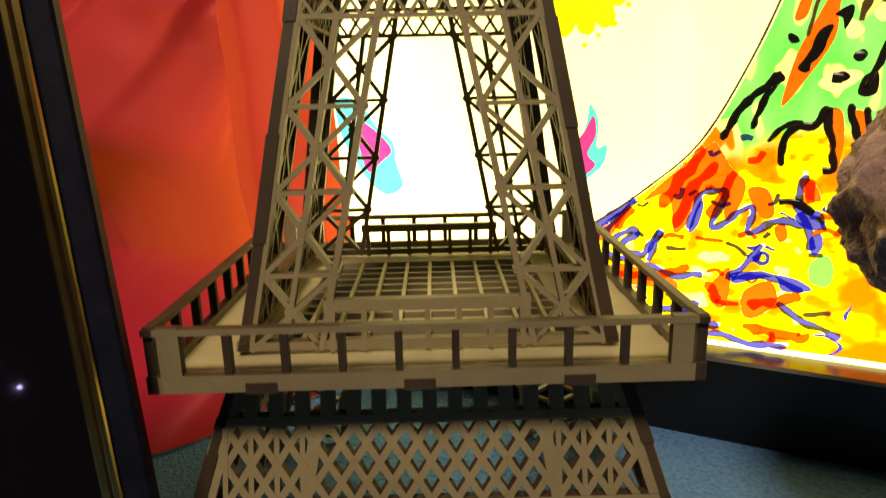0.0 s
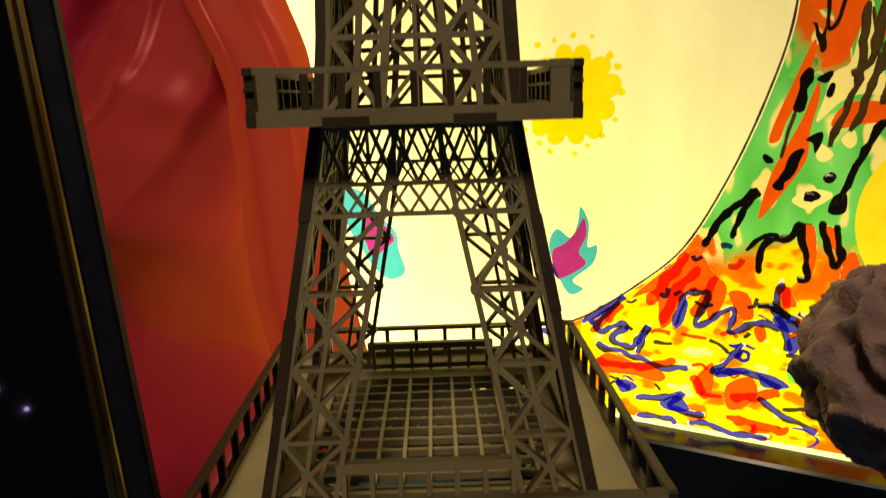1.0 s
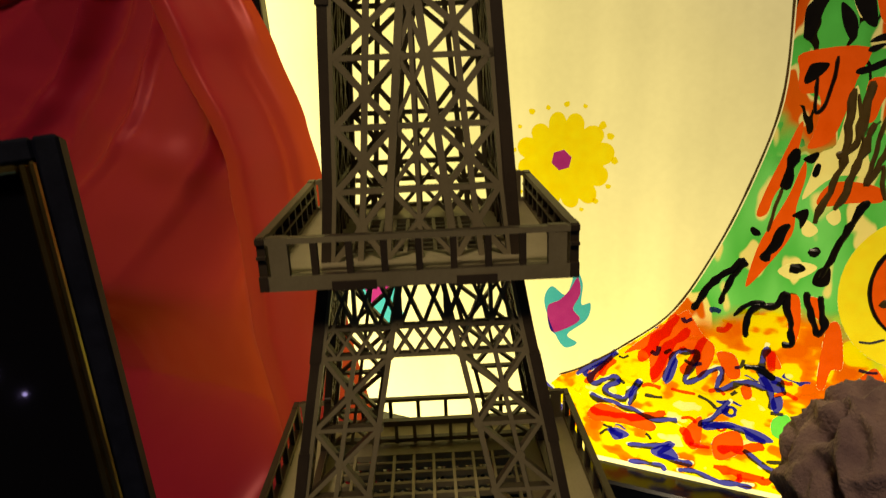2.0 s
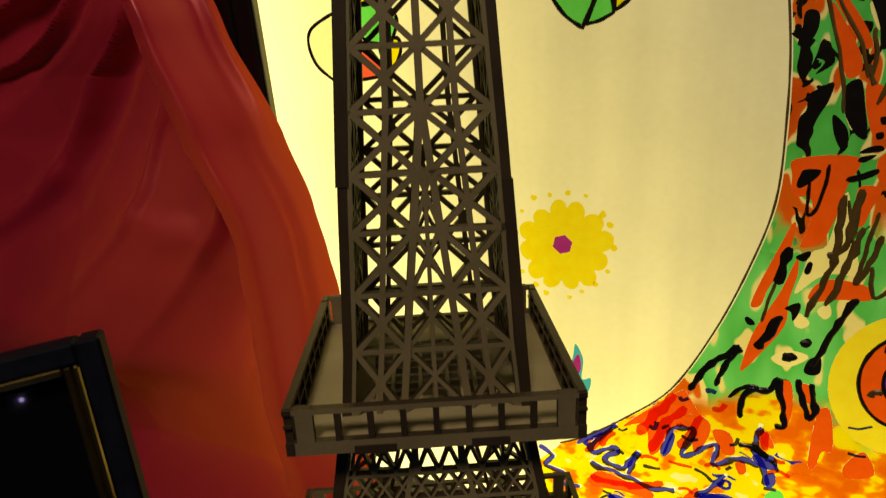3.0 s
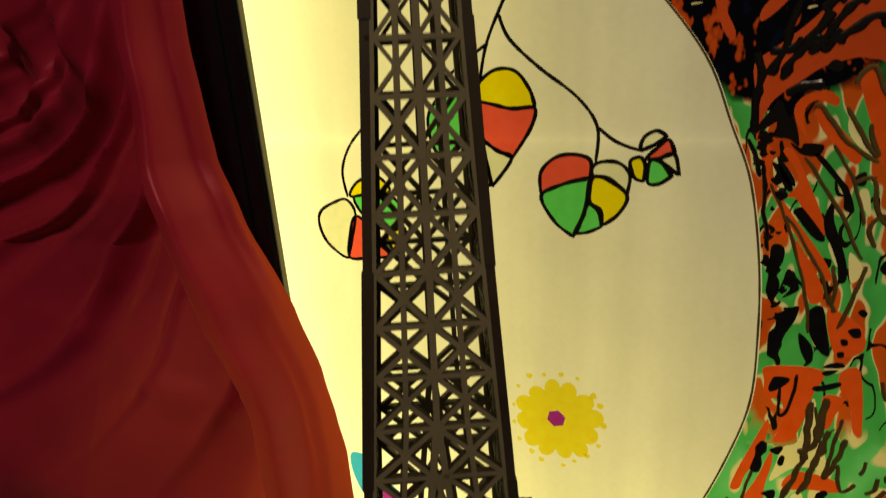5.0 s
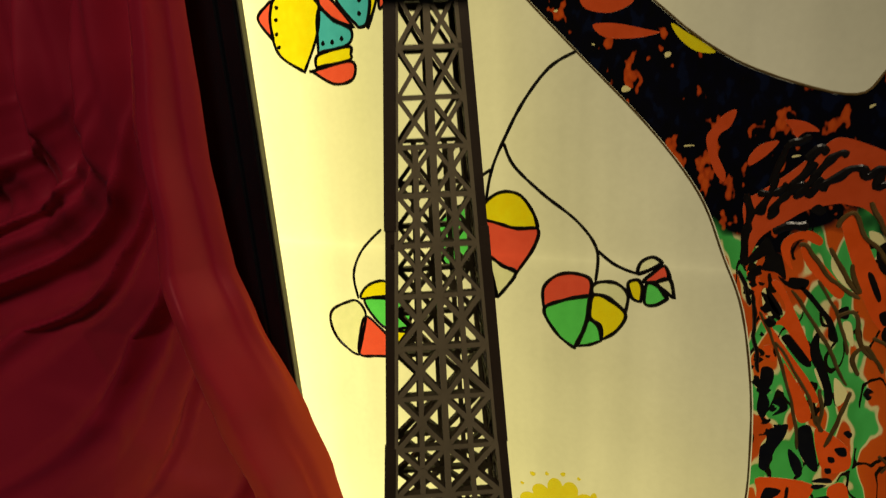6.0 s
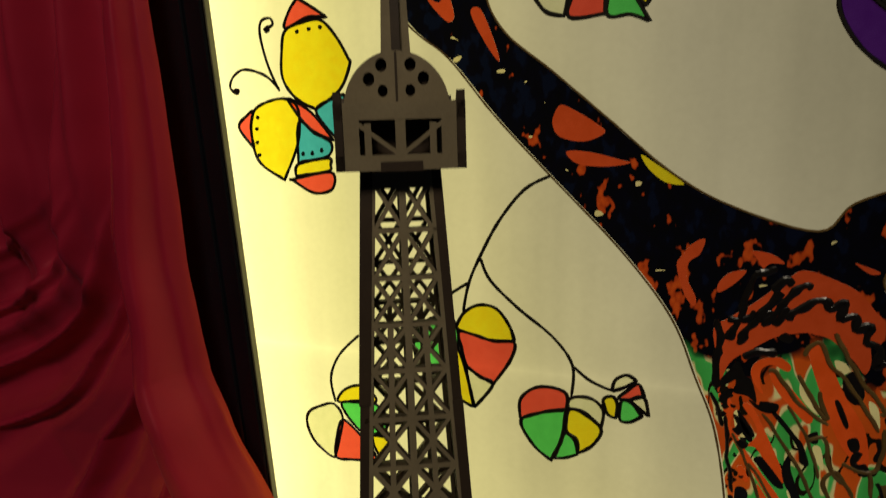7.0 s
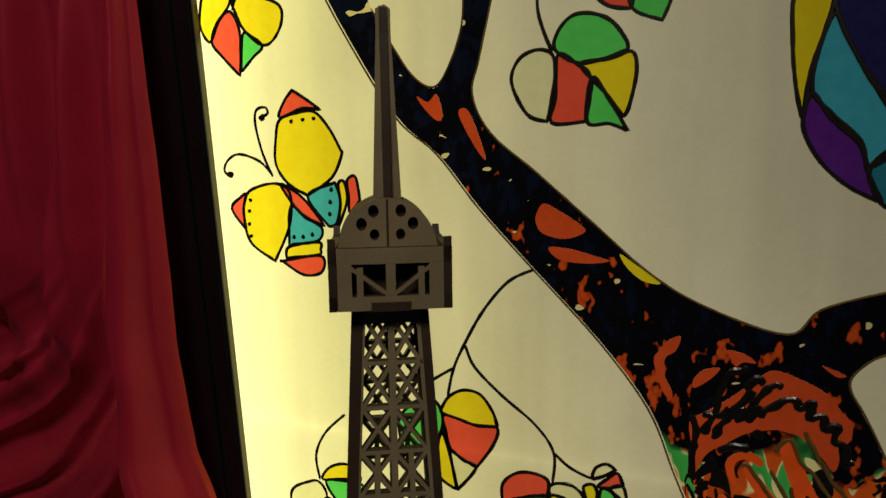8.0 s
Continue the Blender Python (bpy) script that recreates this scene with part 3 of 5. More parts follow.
ring_edge = oval(1.5, -0.0025, -0.003)
INK_LINES = [
    [(0.0219, 0.0983), (0.0344, 0.1097), (0.0435, 0.1163), (0.0390, 0.1112), (0.0299, 0.0992), (0.0315, 0.0943), (0.0423, 0.1007), (0.0454, 0.0978), (0.0379, 0.0918), (0.0488, 0.0882), (0.0574, 0.1009), (0.0546, 0.0940), (0.0519, 0.0853)],
    [(0.0704, 0.1041), (0.0753, 0.1204), (0.0834, 0.1243), (0.0862, 0.1230), (0.0816, 0.1054), (0.0883, 0.1078), (0.0959, 0.1163), (0.0987, 0.1136), (0.0980, 0.1028), (0.1094, 0.1103), (0.1209, 0.1086)],
    [(0.1191, 0.1334), (0.1178, 0.1172), (0.1236, 0.1060), (0.1255, 0.0972)],
    [(0.1050, 0.0975), (0.0976, 0.0870), (0.0912, 0.0797), (0.1005, 0.0827), (0.1125, 0.0814), (0.1232, 0.0769)],
    [(0.0301, 0.0873), (0.0427, 0.0840), (0.0580, 0.0812), (0.0671, 0.0775), (0.0785, 0.0809)],
    [(0.0416, 0.0649), (0.0494, 0.0635)],
    [(0.0527, 0.0582), (0.0677, 0.0608), (0.0778, 0.0643), (0.0709, 0.0556), (0.0883, 0.0545)],
    [(0.1133, 0.0705), (0.1255, 0.0616), (0.1360, 0.0574), (0.1411, 0.0552)],
    [(0.0545, 0.0470), (0.0711, 0.0488), (0.0742, 0.0460)],
    [(0.0814, 0.0481), (0.0914, 0.0494), (0.1027, 0.0464), (0.1200, 0.0486)],
    [(-0.0031, 0.0900), (0.0071, 0.0860), (0.0020, 0.0782), (0.0139, 0.0746), (0.0105, 0.0670), (0.0239, 0.0673)],
]
FOOT_Z = 0.1620


def inside(px, pz, loop):
    """Which of many points lie within a closed outline."""
    hit = np.zeros(px.shape, bool)
    for a, b in zip(loop, loop[1:] + loop[:1]):
        if a[1] != b[1]:
            span = (a[1] > pz) != (b[1] > pz)
            hit ^= span & (px < (b[0] - a[0]) * (pz - a[1]) / (b[1] - a[1]) + a[0])
    return hit


def painted_foot(parent):
    """The yellow foot of the tree in fine cells; the blue lines are drawn on the bare sheet between them."""
    cell = 0.0004
    xs, zs = np.arange(-0.012, 0.235, cell), np.arange(0.046, FOOT_Z, cell)
    px, pz = np.meshgrid(xs + cell / 2, zs + cell / 2)
    keep = inside(px, pz, tree_outline()) & ~inside(px, pz, ring_edge)
    for colour, outline in patches:
        if min(p[1] for p in outline) < FOOT_Z:
            keep &= ~inside(px, pz, outline)
    for line in INK_LINES:
        for p in curve_through(line, False, 10):
            keep &= (px - p[0]) ** 2 + (pz - p[1]) ** 2 > 0.0012 ** 2
    row, col = np.nonzero(keep)
    y = PANEL_Y - 0.0004
    x0, z0 = xs[col], zs[row]
    n = len(x0)
    verts = np.empty((n, 4, 3))
    verts[:, :, 1] = y
    verts[:, (0, 3), 0], verts[:, (1, 2), 0] = x0[:, None], x0[:, None] + cell
    verts[:, (0, 1), 2], verts[:, (2, 3), 2] = z0[:, None], z0[:, None] + cell
    me = bpy.data.meshes.new("painted_foot")
    me.from_pydata(verts.reshape(-1, 3).tolist(), [], np.arange(4 * n).reshape(-1, 4).tolist())
    me.materials.append(PAINT["bark"])
    ob = new("painted_foot", me)
    ob.parent = parent
    ob["label"] = "yellow poured paint with orange patches"


def upper_outline():
    line = tree_outline()
    first = next(i for i, p in enumerate(line) if p.y > FOOT_Z)
    a, b = line[first - 1], line[first]
    start = a.lerp(b, (FOOT_Z - a.y) / (b.y - a.y))
    last = next(i for i in range(len(line) - 1, 0, -1) if line[i].y > FOOT_Z)
    return [start] + line[first:last + 1] + [Vector((0.30, FOOT_Z))]


def above_foot(loop):
    """An outline cut off level at the top of the foot."""
    out = []
    for a, b in zip(loop, loop[1:] + loop[:1]):
        if a.y >= FOOT_Z:
            out.append(a)
        if (a.y >= FOOT_Z) != (b.y >= FOOT_Z):
            out.append(a.lerp(b, (FOOT_Z - a.y) / (b.y - a.y)))
    return out


def trunk_outline():
    """The bark above its foot, with the bite of the ringed disc taken out of its lower edge."""
    low = [p for p in above_foot(ring_edge)]
    k = next(i for i in range(len(low)) if abs(low[i].y - FOOT_Z) < 1e-6 and abs(low[i - 1].y - FOOT_Z) < 1e-6)
    bite = low[k:] + low[:k]
    if bite[0].x < bite[-1].x:
        bite.reverse()
    return upper_outline() + bite


tree = sheet("painted_tree", trunk_outline(), "bark", 0.0004, box, "painted tree in poured yellow, green, red and black", [p for c, p in patches if min(v.y for v in p) > FOOT_Z + 0.0005])
painted_foot(tree)
for line in INK_LINES:
    stroke("scribble", line, 0.0034, "ink", tree)
for colour, outline in patches:
    sheet("brush_mark", outline, colour, 0.0005, tree)
stroke("contour", [(x - 0.0012, z + 0.0004) for x, z in BARK_EDGE], 0.0011, "brown_line", tree)
stroke("contour", [(x + 0.0003, z + 0.0006) for x, z in BRANCH_EDGE[1:]], 0.0012, "brown_line", tree)


def edge_x(z):
    pts = sorted(((b, a) for a, b in BARK_EDGE))
    for (z0, x0), (z1, x1) in zip(pts, pts[1:]):
        if z0 <= z <= z1:
            return x0 + (x1 - x0) * (z - z0) / max(z1 - z0, 1e-6)
    return pts[0][1]


def scatter_marks():
    """Loose drips and flecks between the larger marks."""
    rng = random.Random(11)
    for i in range(170):
        z = rng.uniform(0.05, 0.41)
        x = edge_x(z) + rng.uniform(0.004, 0.115)
        if z > 0.15 and x < 0.165:
            continue
        if z < 0.15:
            d, kind, w = Vector((1, rng.uniform(-0.5, 0.5))), rng.choice(["ink", "ink", "orange", "yellow"]), rng.uniform(0.0012, 0.003)
        elif z < 0.25:
            d, kind, w = Vector((rng.uniform(0.2, 0.7), 1)), rng.choice(["dark", "brown_line"]), rng.uniform(0.0013, 0.0035)
        else:
            d, kind, w = Vector((rng.uniform(-0.35, 0.15), 1)), rng.choice(["dark", "dark", "brown_line"]), rng.uniform(0.0014, 0.004)
        d.normalize()
        q = Vector((-d.y, d.x))
        ln = rng.uniform(0.003, 0.013)
        p = Vector((x, z))
        pts = [p, p + d * ln * 0.5 + q * rng.uniform(-0.002, 0.002), p + d * ln + q * rng.uniform(-0.003, 0.003)]
        stroke("brush_mark", [tuple(v) for v in pts], w, kind, tree, 0.0009)
    # a ragged edge of black dabs along the bark
    for i in range(20):
        z = rng.uniform(0.285, 0.40)
        dab("brush_mark", (edge_x(z) + rng.uniform(0.002, 0.014), z), rng.uniform(0.0008, 0.0028), "dark", tree, 0.0012, 0.35)


scatter_marks()


def ringed_disc():
    """A yellow ring round a black-lined orange disc with a purple, yellow-hearted eye."""
    sheet("painted_ring", ring_edge, "ring_yellow", 0.0005, tree, "yellow ring round an orange disc", [oval(1.0)])
    sheet("disc", oval(1.0), "orange", 0.0006, tree, "", [oval(0.5)])
    sheet("disc_eye", oval(0.5), "purple", 0.0005, tree, "", [oval(0.16)])
    sheet("disc_heart", oval(0.16), "ring_yellow", 0.0006, tree)
    for k, w in ((1.0, 0.0019), (0.5, 0.0017)):
        bm = bmesh.new()
        ribbon(bm, oval(k), w, True, 0.0012)
        part("contour", bm, PAINT[LEAD], tree)


ringed_disc()
painted_leaf('slim heart-shaped leaf, yellow over red', [
    ('yellow', [(-0.0372, 0.4175), (-0.0324, 0.4249), (-0.0236, 0.4297), (-0.0134, 0.4282), (-0.0058, 0.4187), (-0.0028, 0.4095), (-0.0028, 0.4095), (-0.0170, 0.4091), (-0.0274, 0.4115), (-0.0373, 0.4140)]),
    ('red', [(-0.0363, 0.4124), (-0.0257, 0.4110), (-0.0153, 0.4086), (-0.0031, 0.4091), (-0.0052, 0.3983), (-0.0156, 0.3823), (-0.0156, 0.3823), (-0.0243, 0.3865), (-0.0320, 0.3917), (-0.0354, 0.4037)]),
    ('pale', [(-0.0321, 0.3906), (-0.0243, 0.3855), (-0.0160, 0.3819), (-0.0275, 0.3660), (-0.0275, 0.3660), (-0.0298, 0.3758)]),
    ('yellow', [(-0.0391, 0.3990), (-0.0365, 0.4000), (-0.0322, 0.3863), (-0.0282, 0.3659), (-0.0282, 0.3659), (-0.0372, 0.3704), (-0.0414, 0.3779)]),
    ('green', [(-0.0659, 0.4041), (-0.0561, 0.4176), (-0.0432, 0.4212), (-0.0373, 0.4133), (-0.0383, 0.4005), (-0.0459, 0.3882), (-0.0609, 0.3846)])])
painted_leaf('broad heart-shaped leaf, red, green and yellow', [
    ('red', [(0.0004, 0.3629), (0.0004, 0.3629), (0.0004, 0.3746), (0.0081, 0.3826), (0.0180, 0.3846), (0.0270, 0.3817), (0.0271, 0.3725), (0.0271, 0.3725), (0.0148, 0.3693)]),
    ('green', [(0.0007, 0.3616), (0.0131, 0.3684), (0.0268, 0.3718), (0.0268, 0.3718), (0.0247, 0.3555), (0.0186, 0.3395), (0.0186, 0.3395), (0.0082, 0.3474)]),
    ('pale', [(0.0287, 0.3786), (0.0287, 0.3734), (0.0357, 0.3728), (0.0436, 0.3671), (0.0465, 0.3642), (0.0465, 0.3642), (0.0475, 0.3745), (0.0418, 0.3804), (0.0340, 0.3810)]),
    ('yellow', [(0.0284, 0.3720), (0.0357, 0.3717), (0.0465, 0.3635), (0.0423, 0.3532), (0.0342, 0.3466), (0.0342, 0.3466), (0.0328, 0.3551), (0.0273, 0.3594)]),
    ('green', [(0.0266, 0.3579), (0.0322, 0.3539), (0.0336, 0.3458), (0.0336, 0.3458), (0.0265, 0.3424), (0.0199, 0.3412), (0.0199, 0.3412), (0.0238, 0.3500)])])
painted_leaf('small leaf in five bright fields', [
    ('pale', [(0.0524, 0.3875), (0.0538, 0.3936), (0.0596, 0.3969), (0.0647, 0.3943), (0.0647, 0.3943), (0.0583, 0.3896)]),
    ('red', [(0.0555, 0.3830), (0.0599, 0.3879), (0.0657, 0.3925), (0.0688, 0.3858), (0.0688, 0.3858), (0.0615, 0.3831)]),
    ('pale', [(0.0621, 0.3829), (0.0688, 0.3851), (0.0715, 0.3747), (0.0715, 0.3747), (0.0667, 0.3783)]),
    ('green', [(0.0571, 0.3815), (0.0625, 0.3810), (0.0680, 0.3742), (0.0680, 0.3742), (0.0619, 0.3700), (0.0564, 0.3708)]),
    ('yellow', [(0.0474, 0.3812), (0.0525, 0.3835), (0.0550, 0.3789), (0.0543, 0.3711), (0.0543, 0.3711), (0.0497, 0.3731)])])
painted_leaf('round leaf half white, with red and green', [
    ('pale', [(-0.1250, 0.3543), (-0.1339, 0.3522), (-0.1445, 0.3462), (-0.1469, 0.3376), (-0.1424, 0.3260), (-0.1319, 0.3174), (-0.1267, 0.3158), (-0.1267, 0.3158), (-0.1222, 0.3313), (-0.1191, 0.3460)]),
    ('yellow', [(-0.1215, 0.3564), (-0.1180, 0.3640), (-0.1093, 0.3690), (-0.1010, 0.3693), (-0.0940, 0.3633), (-0.0942, 0.3594), (-0.0942, 0.3594), (-0.1057, 0.3594)]),
    ('green', [(-0.1194, 0.3551), (-0.1058, 0.3578), (-0.0934, 0.3580), (-0.0858, 0.3490), (-0.0904, 0.3366), (-0.0904, 0.3366), (-0.1069, 0.3387)]),
    ('red', [(-0.1193, 0.3439), (-0.1090, 0.3375), (-0.0991, 0.3272), (-0.0946, 0.3191), (-0.0946, 0.3191), (-0.1124, 0.3167), (-0.1258, 0.3164), (-0.1244, 0.3310)]),
    ('yellow', [(-0.0966, 0.3371), (-0.0862, 0.3392), (-0.0846, 0.3316), (-0.0912, 0.3197), (-0.0912, 0.3197), (-0.0969, 0.3295)])])
painted_leaf('pointed leaf, green top, pale and red below', [
    ('green', [(0.0276, 0.6208), (0.0289, 0.6299), (0.0360, 0.6372), (0.0460, 0.6376), (0.0559, 0.6330), (0.0632, 0.6234), (0.0642, 0.6187), (0.0642, 0.6187), (0.0523, 0.6149), (0.0395, 0.6136)]),
    ('pale', [(0.0045, 0.6051), (0.0080, 0.6167), (0.0171, 0.6214), (0.0256, 0.6192), (0.0279, 0.6099), (0.0261, 0.5954), (0.0239, 0.5843), (0.0239, 0.5843), (0.0131, 0.5884)]),
    ('red', [(0.0291, 0.6184), (0.0395, 0.6127), (0.0455, 0.6076), (0.0463, 0.5976), (0.0438, 0.5838), (0.0438, 0.5838), (0.0264, 0.5836), (0.0282, 0.5968)]),
    ('yellow', [(0.0410, 0.6127), (0.0551, 0.6147), (0.0661, 0.6177), (0.0687, 0.6079), (0.0657, 0.5913), (0.0632, 0.5857), (0.0632, 0.5857), (0.0529, 0.5988)]),
    ('green', [(0.0469, 0.6061), (0.0558, 0.5944), (0.0654, 0.5785), (0.0654, 0.5785), (0.0562, 0.5824), (0.0447, 0.5838)])])
painted_leaf('yellow leaf with red and green fields', [
    ('yellow', [(-0.1982, 0.6557), (-0.1926, 0.6725), (-0.1760, 0.6743), (-0.1746, 0.6624), (-0.1839, 0.6512), (-0.1912, 0.6396), (-0.1974, 0.6470)]),
    ('red', [(-0.1899, 0.6395), (-0.1847, 0.6513), (-0.1749, 0.6567), (-0.1684, 0.6433), (-0.1698, 0.6176), (-0.1698, 0.6176), (-0.1829, 0.6304)]),
    ('yellow', [(-0.1724, 0.6639), (-0.1556, 0.6641), (-0.1395, 0.6578), (-0.1379, 0.6478), (-0.1445, 0.6376), (-0.1528, 0.6355), (-0.1649, 0.6447), (-0.1707, 0.6553)]),
    ('green', [(-0.1663, 0.6424), (-0.1588, 0.6399), (-0.1525, 0.6341), (-0.1594, 0.6284), (-0.1688, 0.6199), (-0.1688, 0.6199)])])
painted_leaf('leaf half red, half green', [
    ('red', [(0.0441, 0.6537), (0.0471, 0.6466), (0.0543, 0.6405), (0.0653, 0.6383), (0.0653, 0.6383), (0.0643, 0.6518)]),
    ('green', [(0.0654, 0.6517), (0.0659, 0.6382), (0.0800, 0.6317), (0.0800, 0.6317), (0.0838, 0.6421), (0.0821, 0.6501)])])
painted_leaf('large drop in yellow, teal, purple and blue', [
    ('yellow', [(0.1377, 0.6400), (0.1524, 0.6387), (0.1503, 0.6216), (0.1458, 0.6042), (0.1439, 0.5811), (0.1439, 0.5811), (0.1401, 0.5968), (0.1375, 0.6174)]),
    ('teal', [(0.1538, 0.6288), (0.1595, 0.6185), (0.1672, 0.6032), (0.1767, 0.5879), (0.1848, 0.5728), (0.1727, 0.5602), (0.1679, 0.5717), (0.1552, 0.5847), (0.1469, 0.5953), (0.1486, 0.6142)]),
    ('purple', [(0.1470, 0.5940), (0.1554, 0.5822), (0.1675, 0.5704), (0.1718, 0.5576), (0.1785, 0.5435), (0.1785, 0.5435), (0.1645, 0.5510), (0.1522, 0.5627), (0.1441, 0.5790)]),
    ('navy', [(0.1541, 0.6312), (0.1576, 0.6431), (0.1874, 0.6403), (0.1930, 0.5752), (0.1793, 0.5879), (0.1646, 0.6083)]),
    ('blue', [(0.1724, 0.5589), (0.1849, 0.5715), (0.1942, 0.5739), (0.1960, 0.5527), (0.1873, 0.5424), (0.1781, 0.5432)])])
fore_wing = [
    ('yellow', [(-0.1424, 0.5899), (-0.1300, 0.5937), (-0.1180, 0.5941), (-0.1085, 0.5848), (-0.1011, 0.5722), (-0.1000, 0.5678), (-0.1074, 0.5542), (-0.1245, 0.5435), (-0.1245, 0.5435), (-0.1379, 0.5504), (-0.1465, 0.5627), (-0.1458, 0.5785)]),
    ('red', [(-0.1424, 0.5913), (-0.1387, 0.6008), (-0.1327, 0.6074), (-0.1327, 0.6074), (-0.1237, 0.6020), (-0.1132, 0.5950), (-0.1132, 0.5950), (-0.1259, 0.5963)]),
    ('yellow', [(-0.1450, 0.5503), (-0.1369, 0.5433), (-0.1389, 0.5236), (-0.1505, 0.5012), (-0.1505, 0.5012), (-0.1675, 0.5115), (-0.1725, 0.5262), (-0.1703, 0.5428), (-0.1591, 0.5491)]),
    ('red', [(-0.1819, 0.5341), (-0.1748, 0.5416), (-0.1702, 0.5435), (-0.1730, 0.5336), (-0.1714, 0.5207), (-0.1714, 0.5207)])]
hind_wing = [
    ('teal', [(-0.1246, 0.5428), (-0.1075, 0.5507), (-0.1044, 0.5497), (-0.1019, 0.5388), (-0.1050, 0.5265), (-0.1102, 0.5246), (-0.1102, 0.5246)]),
    ('yellow', [(-0.1028, 0.5508), (-0.0989, 0.5519), (-0.0968, 0.5423), (-0.1010, 0.5301), (-0.1043, 0.5241), (-0.1016, 0.5388)]),
    ('red', [(-0.0969, 0.5526), (-0.0911, 0.5550), (-0.0884, 0.5408), (-0.0884, 0.5408), (-0.0954, 0.5337), (-0.0960, 0.5423)]),
    ('teal', [(-0.1372, 0.5362), (-0.1263, 0.5294), (-0.1155, 0.5237), (-0.1186, 0.5154), (-0.1394, 0.5120), (-0.1394, 0.5120)])]
tail_fields = [
    ('yellow', [(-0.1394, 0.5109), (-0.1182, 0.5144), (-0.1167, 0.5101), (-0.1189, 0.5065), (-0.1419, 0.5035), (-0.1419, 0.5035)]),
    ('red', [(-0.1441, 0.5015), (-0.1169, 0.5059), (-0.1164, 0.4958), (-0.1296, 0.4932), (-0.1441, 0.5008)]),
    ('red', [(-0.1433, 0.5504), (-0.1279, 0.5417), (-0.1131, 0.5245), (-0.1131, 0.5245), (-0.1283, 0.5311), (-0.1382, 0.5415)])]
butterfly = painted_leaf('yellow, red and teal butterfly', fore_wing + hind_wing + tail_fields, 'painted_butterfly')
stroke('feeler', [(-0.1490, 0.5549), (-0.1559, 0.5698), (-0.1602, 0.5875), (-0.1589, 0.5963), (-0.1525, 0.5978), (-0.1506, 0.5943), (-0.1544, 0.5923)], 0.0019, LEAD, butterfly)
stroke('feeler', [(-0.1489, 0.5556), (-0.1583, 0.5645), (-0.1733, 0.5692), (-0.1823, 0.5657), (-0.1858, 0.5591), (-0.1816, 0.5547)], 0.0019, LEAD, butterfly)
for at in [(-0.1339, 0.5887), (-0.1257, 0.5895), (-0.1181, 0.5900), (-0.1669, 0.5399), (-0.1681, 0.5329), (-0.1686, 0.5245), (-0.1677, 0.5167), (-0.1354, 0.5172), (-0.1288, 0.5175), (-0.1221, 0.5192), (-0.1076, 0.5473), (-0.1086, 0.5397), (-0.1092, 0.5323)]:
    dab('wing_dot', at, 0.0014, LEAD, butterfly)
for at in [(-0.1549, 0.5916), (-0.1811, 0.5562)]:
    dab('feeler_knob', at, 0.0024, LEAD, butterfly)
stroke('leaf_stalk', [(0.0179, 0.5044), (0.0033, 0.4967), (-0.0112, 0.4791), (-0.0225, 0.4586), (-0.0297, 0.4421), (-0.0335, 0.4248)], 0.0019, LEAD)
stroke('leaf_stalk', [(-0.0225, 0.4576), (-0.0166, 0.4447), (-0.0001, 0.4293), (0.0194, 0.4144), (0.0303, 0.3990), (0.0299, 0.3804)], 0.0019, LEAD)
stroke('leaf_stalk', [(0.0303, 0.3990), (0.0385, 0.3923), (0.0470, 0.3885), (0.0540, 0.3868)], 0.0019, LEAD)
stroke('leaf_stalk', [(-0.0296, 0.4428), (-0.0411, 0.4352), (-0.0558, 0.4247)], 0.0019, LEAD)
stroke('leaf_stalk', [(-0.1032, 0.4041), (-0.1185, 0.3892), (-0.1259, 0.3728), (-0.1236, 0.3561)], 0.0019, LEAD)
stroke('leaf_stalk', [(0.0180, 0.6562), (0.0182, 0.6420), (0.0215, 0.6304), (0.0261, 0.6200)], 0.0019, LEAD)
stroke('leaf_stalk', [(-0.1634, 0.6731), (-0.1702, 0.6637), (-0.1727, 0.6572)], 0.0019, LEAD)
painted_bird([(0.0187, 0.1650), (0.0234, 0.1558), (0.0230, 0.1430), (0.0282, 0.1440), (0.0262, 0.1336), (0.0152, 0.1228), (0.0210, 0.1183), (0.0136, 0.1143), (0.0070, 0.1238), (0.0011, 0.1416), (0.0054, 0.1517), (0.0134, 0.1473), (0.0172, 0.1555)],
             [(0.0206, 0.1588), (0.0223, 0.1494), (0.0183, 0.1395), (0.0224, 0.1333), (0.0136, 0.1260), (0.0054, 0.1236), (0.0031, 0.1384), (0.0102, 0.1438), (0.0160, 0.1506)])
painted_bird([(-0.1380, 0.1687), (-0.1228, 0.1673), (-0.1112, 0.1530), (-0.0994, 0.1426), (-0.0980, 0.1316), (-0.0939, 0.1169), (-0.1056, 0.1110), (-0.1180, 0.1188), (-0.1259, 0.1297), (-0.1338, 0.1407), (-0.1392, 0.1556)],
             [(-0.1239, 0.1543), (-0.1134, 0.1511), (-0.1008, 0.1388), (-0.1085, 0.1309), (-0.1176, 0.1245), (-0.1231, 0.1375)])
flower(0.0101, 0.2252)
blot('brush_mark', [(0.1159, 0.3411), (0.1191, 0.3423), (0.1217, 0.3399), (0.1216, 0.3337), (0.1194, 0.3275), (0.1212, 0.3213), (0.1187, 0.3123), (0.1154, 0.3173), (0.1157, 0.3262), (0.1144, 0.3281), (0.1155, 0.3337)], 'dark', 4, tree)
blot('brush_mark', [(0.1221, 0.3225), (0.1262, 0.3263), (0.1293, 0.3226), (0.1291, 0.3189), (0.1229, 0.3149), (0.1259, 0.3201)], 'dark', 4, tree)
